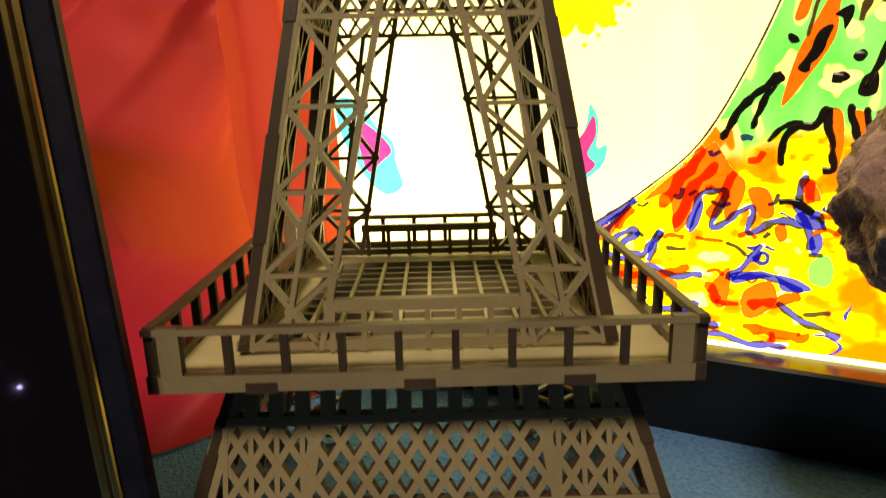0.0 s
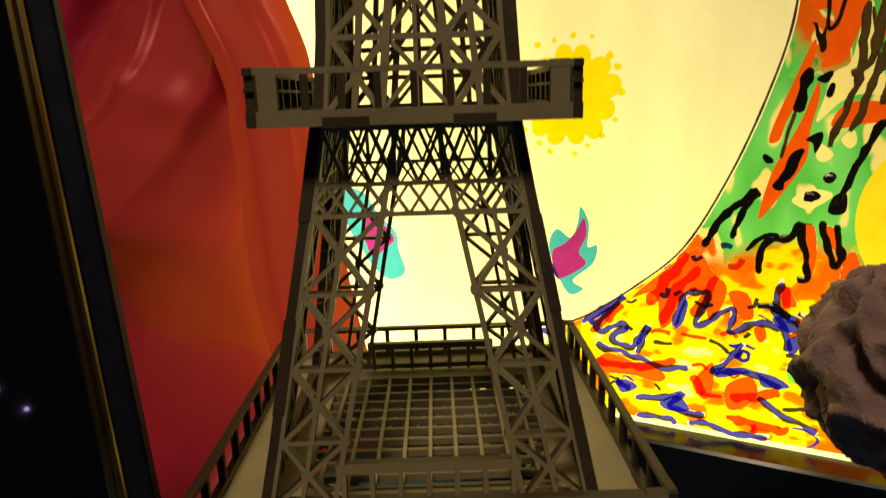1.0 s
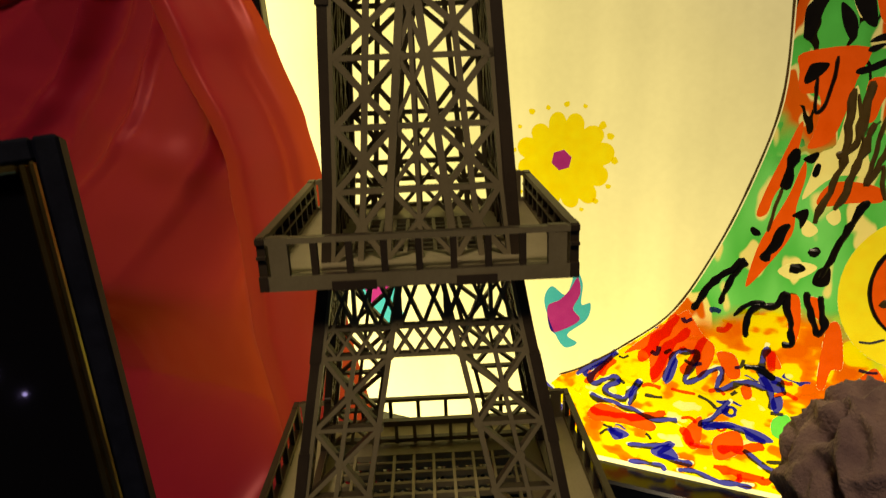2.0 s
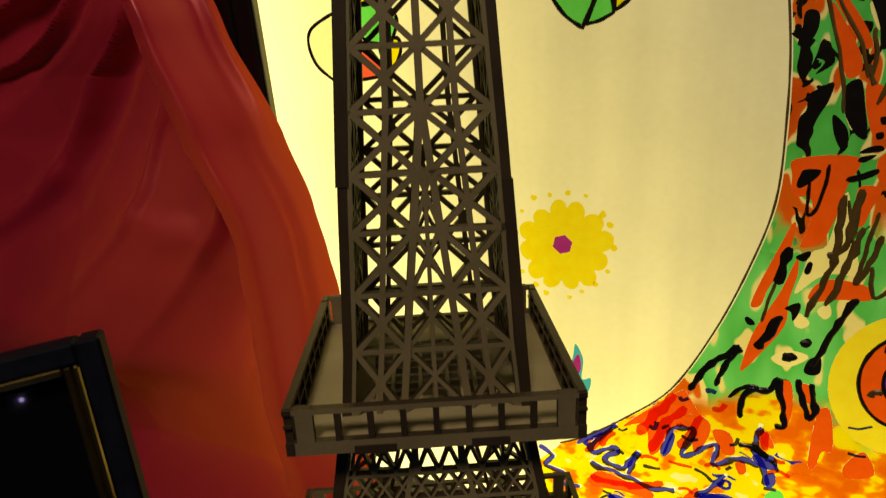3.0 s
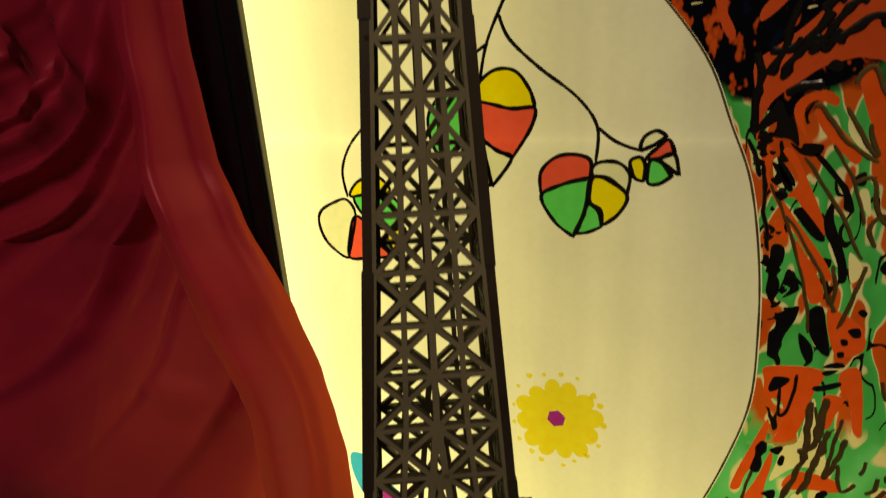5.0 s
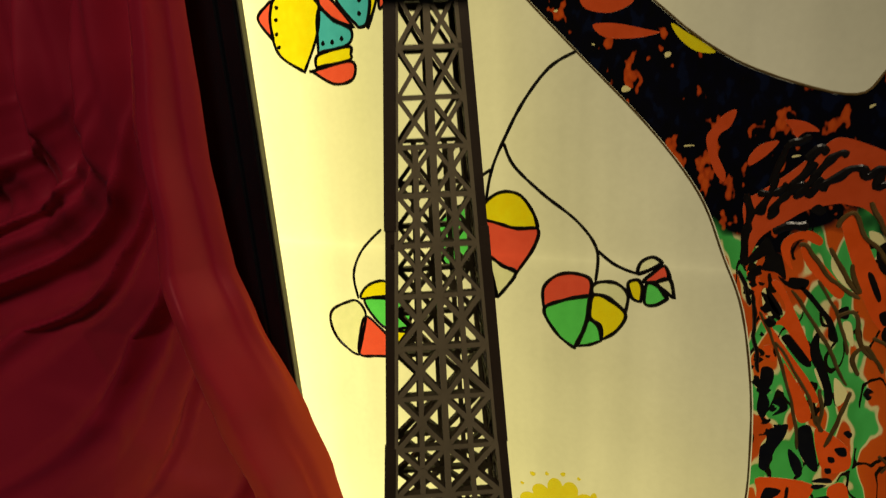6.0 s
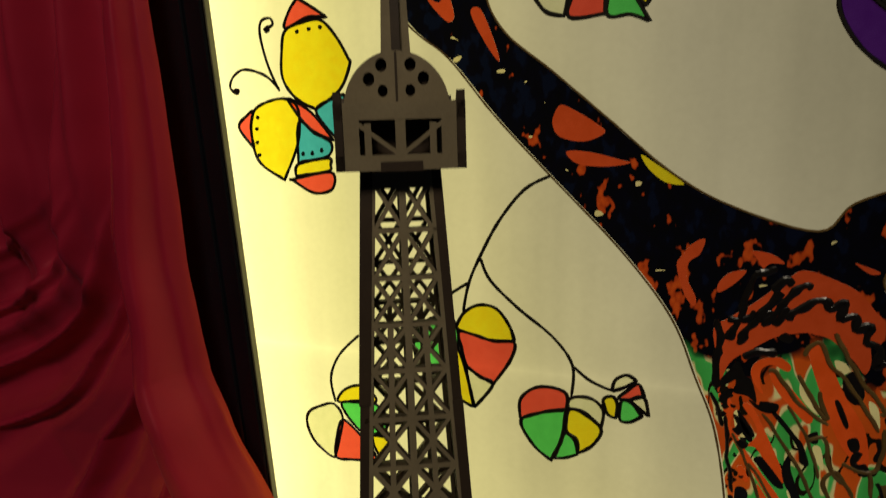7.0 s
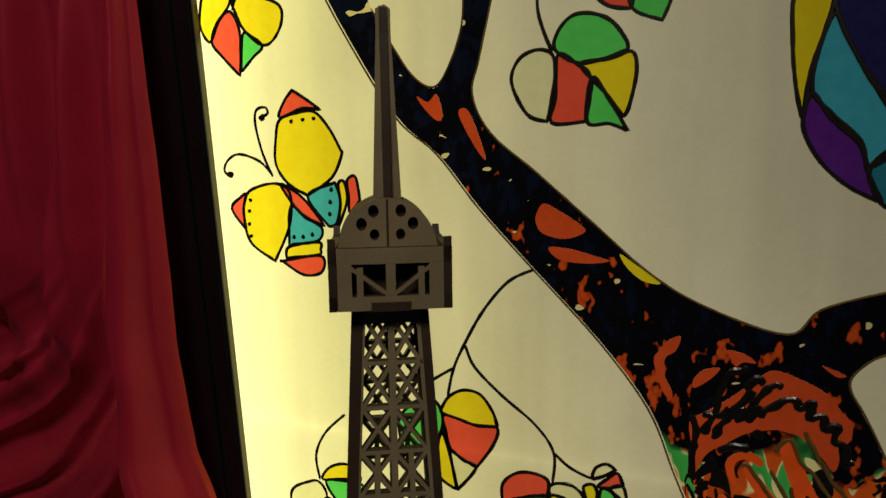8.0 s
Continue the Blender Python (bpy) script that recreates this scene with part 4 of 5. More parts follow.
blot('brush_mark', [(0.1187, 0.2858), (0.1186, 0.2952), (0.1211, 0.2993), (0.1215, 0.3059), (0.1247, 0.3086), (0.1305, 0.3113), (0.1296, 0.3036), (0.1260, 0.2956), (0.1239, 0.2875), (0.1221, 0.2819), (0.1191, 0.2831)], 'dark', 4, tree)
blot('brush_mark', [(0.1355, 0.3102), (0.1406, 0.3122), (0.1435, 0.3016), (0.1462, 0.2875), (0.1423, 0.2879), (0.1370, 0.2961), (0.1354, 0.3038)], 'dark', 4, tree)
blot('brush_mark', [(0.1366, 0.3562), (0.1388, 0.3635), (0.1402, 0.3623), (0.1407, 0.3560), (0.1431, 0.3490), (0.1477, 0.3361), (0.1489, 0.3265), (0.1460, 0.3251), (0.1444, 0.3337), (0.1407, 0.3432), (0.1381, 0.3480)], 'dark', 4, tree)
blot('brush_mark', [(0.1235, 0.3589), (0.1263, 0.3611), (0.1291, 0.3587), (0.1376, 0.3474), (0.1369, 0.3445), (0.1325, 0.3469), (0.1258, 0.3553)], 'dark', 4, tree)
blot('brush_mark', [(0.1297, 0.3857), (0.1333, 0.3849), (0.1414, 0.3751), (0.1450, 0.3705), (0.1483, 0.3609), (0.1469, 0.3592), (0.1441, 0.3610), (0.1428, 0.3684), (0.1373, 0.3764)], 'dark', 4, tree)
blot('brush_mark', [(0.1195, 0.3914), (0.1238, 0.3889), (0.1251, 0.3910), (0.1327, 0.3904), (0.1322, 0.3861), (0.1283, 0.3849), (0.1241, 0.3861), (0.1207, 0.3891)], 'dark', 4, tree)
blot('brush_mark', [(0.1144, 0.3845), (0.1173, 0.3821), (0.1222, 0.3750), (0.1231, 0.3710), (0.1204, 0.3717), (0.1174, 0.3753)], 'dark', 4, tree)
blot('brush_mark', [(0.1319, 0.2972), (0.1375, 0.2922), (0.1393, 0.2858), (0.1376, 0.2810), (0.1335, 0.2880)], 'dark', 4, tree)
blot('brush_mark', [(0.1525, 0.3013), (0.1570, 0.3028), (0.1581, 0.2984), (0.1550, 0.2977)], 'dark', 4, tree)
blot('brush_mark', [(0.1500, 0.2961), (0.1526, 0.2963), (0.1532, 0.2937), (0.1509, 0.2930)], 'dark', 4, tree)
blot('brush_mark', [(0.1492, 0.2890), (0.1518, 0.2898), (0.1523, 0.2872), (0.1501, 0.2864)], 'dark', 4, tree)
blot('brush_mark', [(0.1443, 0.2801), (0.1472, 0.2830), (0.1520, 0.2839), (0.1528, 0.2814)], 'dark', 4, tree)
blot('brush_mark', [(0.1555, 0.3108), (0.1573, 0.3127), (0.1594, 0.3109), (0.1583, 0.3084)], 'dark', 4, tree)
blot('brush_mark', [(0.1463, 0.3754), (0.1507, 0.3784), (0.1514, 0.3724), (0.1482, 0.3720)], 'dark', 4, tree)
blot('brush_mark', [(0.1211, 0.2649), (0.1219, 0.2688), (0.1237, 0.2721), (0.1300, 0.2722), (0.1297, 0.2694), (0.1271, 0.2664), (0.1244, 0.2641), (0.1222, 0.2632)], 'dark', 4, tree)
blot('brush_mark', [(0.1407, 0.2676), (0.1416, 0.2695), (0.1454, 0.2707), (0.1516, 0.2735), (0.1529, 0.2718), (0.1499, 0.2694), (0.1436, 0.2669)], 'dark', 4, tree)
blot('brush_mark', [(0.1441, 0.2767), (0.1455, 0.2788), (0.1509, 0.2796), (0.1469, 0.2762)], 'dark', 4, tree)
blot('brush_mark', [(0.1248, 0.2293), (0.1299, 0.2327), (0.1310, 0.2309), (0.1286, 0.2272)], 'dark', 4, tree)
blot('brush_mark', [(0.1291, 0.2224), (0.1304, 0.2271), (0.1323, 0.2266), (0.1319, 0.2221), (0.1304, 0.2208)], 'dark', 4, tree)
blot('brush_mark', [(0.1230, 0.2022), (0.1288, 0.2058), (0.1298, 0.2018), (0.1273, 0.1958), (0.1259, 0.2003)], 'dark', 4, tree)
blot('brush_mark', [(0.1315, 0.1846), (0.1349, 0.1874), (0.1370, 0.1849), (0.1342, 0.1820)], 'dark', 4, tree)
blot('brush_mark', [(0.1351, 0.1691), (0.1367, 0.1760), (0.1415, 0.1778), (0.1423, 0.1698), (0.1388, 0.1674)], 'dark', 4, tree)
blot('brush_mark', [(0.1057, 0.1936), (0.1066, 0.1953), (0.1097, 0.1935), (0.1105, 0.1912), (0.1075, 0.1909)], 'dark', 4, tree)
blot('brush_mark', [(0.1246, 0.1768), (0.1289, 0.1784), (0.1317, 0.1758), (0.1287, 0.1738)], 'dark', 4, tree)
stroke('scribble', [(0.1009, 0.3928), (0.1054, 0.3840), (0.1079, 0.3747)], 0.0022, 'dark', tree)
stroke('scribble', [(0.1089, 0.3815), (0.1112, 0.3581), (0.1148, 0.3387)], 0.0020, 'dark', tree)
stroke('scribble', [(0.1263, 0.2664), (0.1271, 0.2509), (0.1311, 0.2563), (0.1338, 0.2746)], 0.0016, 'dark', tree)
stroke('scribble', [(0.1149, 0.3685), (0.1181, 0.3638)], 0.0040, 'dark', tree)
stroke('scribble', [(0.1194, 0.3045), (0.1190, 0.3051)], 0.0040, 'dark', tree)
stroke('scribble', [(0.1205, 0.3110), (0.1196, 0.3120)], 0.0045, 'dark', tree)
stroke('scribble', [(0.1218, 0.2349), (0.1194, 0.2256), (0.1170, 0.2153)], 0.0042, 'dark', tree)
stroke('scribble', [(0.1233, 0.1983), (0.1178, 0.1893), (0.1122, 0.1784)], 0.0040, 'dark', tree)
stroke('scribble', [(0.1522, 0.2110), (0.1458, 0.1945), (0.1383, 0.1722)], 0.0030, 'dark', tree)
stroke('scribble', [(0.1170, 0.2153), (0.1153, 0.2032), (0.1136, 0.1933)], 0.0016, 'brown_line', tree)
stroke('scribble', [(0.1473, 0.2634), (0.1464, 0.2466), (0.1437, 0.2348), (0.1372, 0.2303)], 0.0034, 'brown_line', tree)
stroke('scribble', [(0.1419, 0.2615), (0.1408, 0.2402), (0.1392, 0.2224), (0.1326, 0.1984)], 0.0030, 'brown_line', tree)
stroke('scribble', [(0.1510, 0.2457), (0.1470, 0.2265), (0.1410, 0.2060)], 0.0034, 'brown_line', tree)
stroke('scribble', [(0.1551, 0.2539), (0.1529, 0.2346), (0.1514, 0.2183), (0.1561, 0.2264), (0.1590, 0.2121), (0.1656, 0.2176)], 0.0020, 'brown_line', tree)
stroke('scribble', [(0.1586, 0.2424), (0.1556, 0.2306), (0.1512, 0.2197)], 0.0026, 'brown_line', tree)
stroke('scribble', [(0.1434, 0.2589), (0.1472, 0.2396), (0.1495, 0.2341)], 0.0016, 'brown_line', tree)
stroke('scribble', [(0.1119, 0.3722), (0.1185, 0.3591), (0.1273, 0.3362), (0.1333, 0.3152), (0.1356, 0.2974)], 0.0016, 'brown_line', tree)
stroke('scribble', [(0.1209, 0.3566), (0.1324, 0.3386), (0.1390, 0.3265), (0.1432, 0.3129)], 0.0016, 'brown_line', tree)
stroke('scribble', [(0.1263, 0.3848), (0.1398, 0.3640), (0.1475, 0.3501), (0.1541, 0.3372)], 0.0018, 'brown_line', tree)
stroke('scribble', [(0.1434, 0.3337), (0.1447, 0.3229), (0.1444, 0.3117)], 0.0020, 'brown_line', tree)
stroke('scribble', [(0.1556, 0.3337), (0.1526, 0.3169), (0.1477, 0.3018)], 0.0020, 'brown_line', tree)
stroke('scribble', [(0.1367, 0.3901), (0.1450, 0.3782), (0.1507, 0.3636), (0.1530, 0.3534)], 0.0016, 'brown_line', tree)
stroke('scribble', [(0.1425, 0.3191), (0.1448, 0.3130), (0.1463, 0.3093)], 0.0028, 'brown_line', tree)
blot('brush_mark', [(0.1306, 0.4249), (0.1334, 0.4280), (0.1372, 0.4255), (0.1350, 0.4225)], 'dark', 4, tree)
blot('brush_mark', [(0.1052, 0.3994), (0.1094, 0.4059), (0.1136, 0.4108), (0.1171, 0.4039), (0.1204, 0.4013), (0.1230, 0.3898), (0.1184, 0.3929), (0.1119, 0.3943), (0.1135, 0.4012), (0.1066, 0.3966)], 'dark', 4, tree)
blot('brush_mark', [(0.1594, 0.4077), (0.1648, 0.4112), (0.1690, 0.4006), (0.1662, 0.3946), (0.1613, 0.3981)], 'dark', 4, tree)
blot('brush_mark', [(0.1637, 0.3756), (0.1676, 0.3777), (0.1692, 0.3721), (0.1659, 0.3701)], 'dark', 4, tree)
blot('brush_mark', [(0.1570, 0.3947), (0.1593, 0.3950), (0.1636, 0.3842), (0.1620, 0.3825)], 'dark', 4, tree)
blot('brush_mark', [(0.1126, 0.3815), (0.1166, 0.3799), (0.1223, 0.3701), (0.1198, 0.3690)], 'dark', 4, tree)
stroke('scribble', [(0.1124, 0.4201), (0.1176, 0.4286), (0.1210, 0.4332), (0.1287, 0.4450), (0.1309, 0.4479)], 0.0040, 'dark', tree)
stroke('scribble', [(0.1079, 0.4219), (0.1136, 0.4325), (0.1173, 0.4539), (0.1277, 0.4601)], 0.0040, 'dark', tree)
stroke('scribble', [(0.1236, 0.4306), (0.1335, 0.4440), (0.1400, 0.4513), (0.1447, 0.4503)], 0.0040, 'dark', tree)
stroke('scribble', [(0.1341, 0.4357), (0.1396, 0.4417), (0.1485, 0.4452), (0.1511, 0.4413), (0.1576, 0.4445), (0.1560, 0.4363), (0.1626, 0.4382), (0.1620, 0.4314), (0.1685, 0.4334), (0.1680, 0.4266), (0.1736, 0.4245), (0.1732, 0.4163), (0.1764, 0.4180)], 0.0040, 'dark', tree)
stroke('scribble', [(0.1211, 0.4318), (0.1268, 0.4379), (0.1295, 0.4325), (0.1349, 0.4414)], 0.0040, 'dark', tree)
stroke('scribble', [(0.1085, 0.4335), (0.1161, 0.4327), (0.1206, 0.4388)], 0.0040, 'dark', tree)
stroke('scribble', [(0.1273, 0.4491), (0.1340, 0.4550), (0.1365, 0.4524)], 0.0040, 'dark', tree)
stroke('scribble', [(0.1154, 0.4125), (0.1220, 0.4168), (0.1305, 0.4177)], 0.0040, 'dark', tree)
stroke('scribble', [(0.1035, 0.4316), (0.1038, 0.4141), (0.1041, 0.3962)], 0.0040, 'dark', tree)
stroke('scribble', [(0.1268, 0.4080), (0.1312, 0.4070), (0.1405, 0.3938), (0.1544, 0.3828)], 0.0022, 'brown_line', tree)
stroke('scribble', [(0.1425, 0.4169), (0.1445, 0.4221), (0.1490, 0.4233), (0.1544, 0.4127), (0.1645, 0.4014), (0.1762, 0.3819)], 0.0022, 'brown_line', tree)
stroke('scribble', [(0.1408, 0.4068), (0.1517, 0.3881), (0.1541, 0.3871), (0.1497, 0.3994)], 0.0022, 'brown_line', tree)
stroke('scribble', [(0.1543, 0.4293), (0.1609, 0.4176), (0.1687, 0.4047), (0.1762, 0.3946)], 0.0022, 'brown_line', tree)
stroke('scribble', [(0.1468, 0.3727), (0.1538, 0.3754), (0.1572, 0.3612), (0.1638, 0.3521)], 0.0022, 'brown_line', tree)
stroke('scribble', [(0.1629, 0.3637), (0.1701, 0.3607), (0.1778, 0.3636), (0.1783, 0.3837)], 0.0022, 'brown_line', tree)
stroke('scribble', [(0.1742, 0.3600), (0.1758, 0.3471)], 0.0022, 'brown_line', tree)
stroke('scribble', [(0.1586, 0.3435), (0.1556, 0.3519), (0.1610, 0.3589), (0.1679, 0.3454)], 0.0022, 'brown_line', tree)
stroke('scribble', [(0.0822, 0.1483), (0.0918, 0.1662), (0.1049, 0.1784)], 0.0032, 'dark', tree)
stroke('scribble', [(0.0959, 0.1535), (0.1009, 0.1708), (0.1063, 0.1771)], 0.0032, 'dark', tree)
stroke('scribble', [(0.1018, 0.1481), (0.1078, 0.1541), (0.1151, 0.1551), (0.1094, 0.1485), (0.1082, 0.1354)], 0.0032, 'dark', tree)
stroke('scribble', [(0.1103, 0.1529), (0.1211, 0.1563), (0.1242, 0.1620), (0.1275, 0.1497), (0.1303, 0.1358), (0.1256, 0.1340)], 0.0032, 'dark', tree)
stroke('scribble', [(0.1333, 0.1651), (0.1368, 0.1503), (0.1405, 0.1423), (0.1421, 0.1506), (0.1397, 0.1627)], 0.0032, 'dark', tree)
stroke('scribble', [(0.1100, 0.1194), (0.1177, 0.1187), (0.1241, 0.1150)], 0.0032, 'dark', tree)
stroke('scribble', [(0.1255, 0.1756), (0.1301, 0.1758)], 0.0032, 'dark', tree)
stroke('scribble', [(0.1314, 0.1842), (0.1355, 0.1834)], 0.0036, 'dark', tree)
stroke('brush_mark', [(0.0756, 0.1449), (0.0652, 0.1272), (0.0570, 0.1138)], 0.005, 'orange', tree)
stroke('brush_mark', [(0.0814, 0.1378), (0.0711, 0.1215), (0.0631, 0.1048)], 0.005, 'orange', tree)
stroke('brush_mark', [(0.0897, 0.1324), (0.0800, 0.1099)], 0.005, 'orange', tree)
stroke('brush_mark', [(0.0302, 0.0770), (0.0491, 0.0764), (0.0727, 0.0833)], 0.005, 'orange', tree)
stroke('brush_mark', [(0.1016, 0.0652), (0.1120, 0.0703), (0.1220, 0.0752)], 0.005, 'orange', tree)
stroke('brush_mark', [(0.0877, 0.0660), (0.0815, 0.0781)], 0.005, 'orange', tree)
stroke('brush_mark', [(0.1237, 0.1208), (0.1204, 0.1321)], 0.005, 'orange', tree)
stroke('brush_mark', [(0.0994, 0.0550), (0.1236, 0.0533), (0.1260, 0.0554)], 0.005, 'orange', tree)
stroke('brush_mark', [(0.0420, 0.1122), (0.0361, 0.1016)], 0.005, 'orange', tree)


# ---- the tower ----
tower = tagged(new("tower_model"), "laser-cut brown fibre-board model of a lattice iron tower", "model tower")
tower.matrix_world = Matrix.Rotation(radians(TOWER_TURN), 4, "Z") @ Matrix.Rotation(radians(-0.16), 4, "Y")
PROFILE = [(0.0, 0.083), (0.069, 0.0632), (0.0965, 0.0550), (0.105, 0.0515), (0.135, 0.0457), (0.162, 0.0410), (0.2157, 0.0310), (0.2427, 0.0284), (0.297, 0.0256),
           (0.333, 0.0231), (0.369, 0.0207), (0.404, 0.0187), (0.43, 0.0172), (0.46, 0.0155), (0.487, 0.0140), (0.52, 0.0121)]
THICK = 0.003
# small offsets that fit these sections to the camera's view
SHIFT = {"shaft_side": (0.0004, 0.0004, 0), "cabin_side": (0.0005, 0.0004, 0.0020), "spire_plate": (0.0005, 0.0004, 0.0020)}


def half(z):
    for (z0, h0), (z1, h1) in zip(PROFILE, PROFILE[1:]):
        if z <= z1:
            return h0 + (h1 - h0) * (z - z0) / (z1 - z0)
    return PROFILE[-1][1]


class Plate:
    """A sheet cut into bars. Its points are (u, z); place() sets them into the tower."""

    def __init__(self, offset=0.0, thick=THICK, flat=None):
        self.bm, self.count, self.offset, self.thick, self.flat = bmesh.new(), 0, offset, thick, flat
        self.pieces = []

    def spot(self, u, z, depth):
        return (u, -(self.flat if self.flat is not None else half(z)) + self.offset + depth, z)

    def prism(self, corners, index=0, extra=0.0, piece=""):
        self.count += 1
        piece = piece or ("panel" if self.bm.verts else "")
        body = bmesh.new() if piece else self.bm
        if piece:
            self.pieces.append((piece, body))
        skin = (self.count % 23) * 0.000012 - extra
        t = self.thick
        front = [body.verts.new(self.spot(u, z, skin)) for u, z in corners]
        back = [body.verts.new(self.spot(u, z, t - skin)) for u, z in corners]
        faces = [body.faces.new(front), body.faces.new(back[::-1])]
        n = len(corners)
        for i in range(n):
            faces.append(body.faces.new((front[i], back[i], back[(i + 1) % n], front[(i + 1) % n])))
        for f in faces[:2]:
            f.material_index = index
        for f in faces[2:]:
            f.material_index = 1

    def bar(self, a, b, w, index=0):
        a, b = Vector(a), Vector(b)
        d = (b - a).normalized()
        q = Vector((-d.y, d.x)) * w * 0.5
        e = d * w * 0.25
        kind = "cross_bar" if abs(d.y) < 0.1 else "post" if abs(d.x) < 0.25 else "brace"
        self.prism([tuple(a - q - e), tuple(b - q + e), tuple(b + q + e), tuple(a + q - e)], index, 0.0, kind)

    def stile(self, side, z0, z1, w, steps=4, inner=None):
        """An upright along the plate's outer edge, or along inner(z)."""
        f = inner or half
        self.count += 1
        skin = (self.count % 23) * 0.000012
        body = self.bm
        if body.verts:
            body = bmesh.new()
            self.pieces.append(("stile", body))
        rows = []
        for i in range(steps + 1):
            z = z0 + (z1 - z0) * i / steps
            spots = [(side * f(z), skin), (side * (f(z) - w), skin), (side * (f(z) - w), self.thick - skin), (side * f(z), self.thick - skin)]
            rows.append([body.verts.new(self.spot(u, z, d)) for u, d in spots])
        for a, b in zip(rows, rows[1:]):
            for k in range(4):
                face = body.faces.new((a[k], a[(k + 1) % 4], b[(k + 1) % 4], b[k]))
                face.material_index = k % 2
        for end in (rows[0], rows[-1]):
            body.faces.new(end).material_index = 1

    def node(self, u, z, r):
        self.prism([(u + r * math.cos(k * math.pi / 4 + 0.39), z + r * math.sin(k * math.pi / 4 + 0.39)) for k in range(8)], 0, 0.0, "node_plate")

    def done(self, name, turn, label="", materials=None):
        bmesh.ops.recalc_face_normals(self.bm, faces=self.bm.faces)
        ob = part(name, self.bm, materials or [BOARD, CHAR], tower, label)
        ob.matrix_local = Matrix.Translation(SHIFT.get(name, (0, 0, 0))) @ Matrix.Rotation(radians(turn), 4, "Z")
        for name, bm in self.pieces:
            bmesh.ops.recalc_face_normals(bm, faces=bm.faces)
            part(name, bm, materials or [BOARD, CHAR], ob)
        return ob


def fingers(p, side, z0, z1, step, phase):
    """Joint fingers: burnt end grain of the neighbouring plate where it comes through the corner."""
    k, z = phase, z0
    while z < z1 - 0.001:
        b = min(z + step, z1)
        if k % 2:
            p.prism([(side * (half(z) + 0.0003), z), (side * (half(z) - THICK), z), (side * (half(b) - THICK), b), (side * (half(b) + 0.0003), b)], 1, 0.0004, "joint_finger")
        k, z = k + 1, b


LEVELS = [0.2225, 0.2436, 0.2621, 0.2816, 0.2990, 0.3168, 0.3347, 0.3520, 0.3695, 0.3878, 0.4054, 0.4230, 0.4397, 0.4556, 0.4706, 0.4855, 0.5005, 0.5150]


def upper_face(turn, phase):
    """One side of the shaft above the second floor: crossed bays with star-shaped nodes."""
    p = Plate()
    lo, hi = LEVELS[0], 0.520
    for s in (-1, 1):
        p.stile(s, lo, hi, 0.0042, 14)
    split = lambda z: max(0.0, (0.3168 - z) * 0.112)
    p.bar((0, 0.3168), (0, hi), 0.0022)
    for s in (-1, 1):
        p.bar((s * split(lo), lo), (0.0003 * s, 0.3168), 0.0023)
    for i, (a, b) in enumerate(zip(LEVELS, LEVELS[1:])):
        ea, eb = half(a) - 0.0040, half(b) - 0.0040
        p.bar((-half(b) + 0.002, b), (half(b) - 0.002, b), 0.0017 if b < 0.46 else 0.0014)
        w = 0.0018 if a < 0.42 else 0.0013
        for s in (-1, 1):
            ca, cb = s * split(a), s * split(b)
            p.bar((ca, a), (s * eb, b), w)
            p.bar((s * ea, a), (cb, b), w)
            p.node(cb, b, 0.0022 if b < 0.42 else 0.0017)
            p.node(s * eb, b, 0.0016)
            if a < 0.465:
                p.bar(((ca + s * ea) / 2, a), ((cb + s * eb) / 2, b), 0.0018)
                p.node((ca + cb + s * ea + s * eb) / 4, (a + b) / 2, 0.0018 if a < 0.4 else 0.0014)
        if split(a) > 0.0035:
            p.bar((-split(a), a), (split(b), b), 0.0013)
            p.bar((split(a), a), (-split(b), b), 0.0013)
            p.bar((0, a), (0, b), 0.0013)
    p.prism([(-0.0122, 0.5135), (0.0122, 0.5135), (0.0120, 0.520), (-0.0120, 0.520)])
    for s in (-1, 1):
        fingers(p, s, 0.2215, 0.52, 0.0745, phase + (s > 0))
    return p.done("shaft_side", turn, "tall tapering lattice side with star nodes")


def inner_edge(z):
    return 0.0285 - (z - 0.112) * 0.205


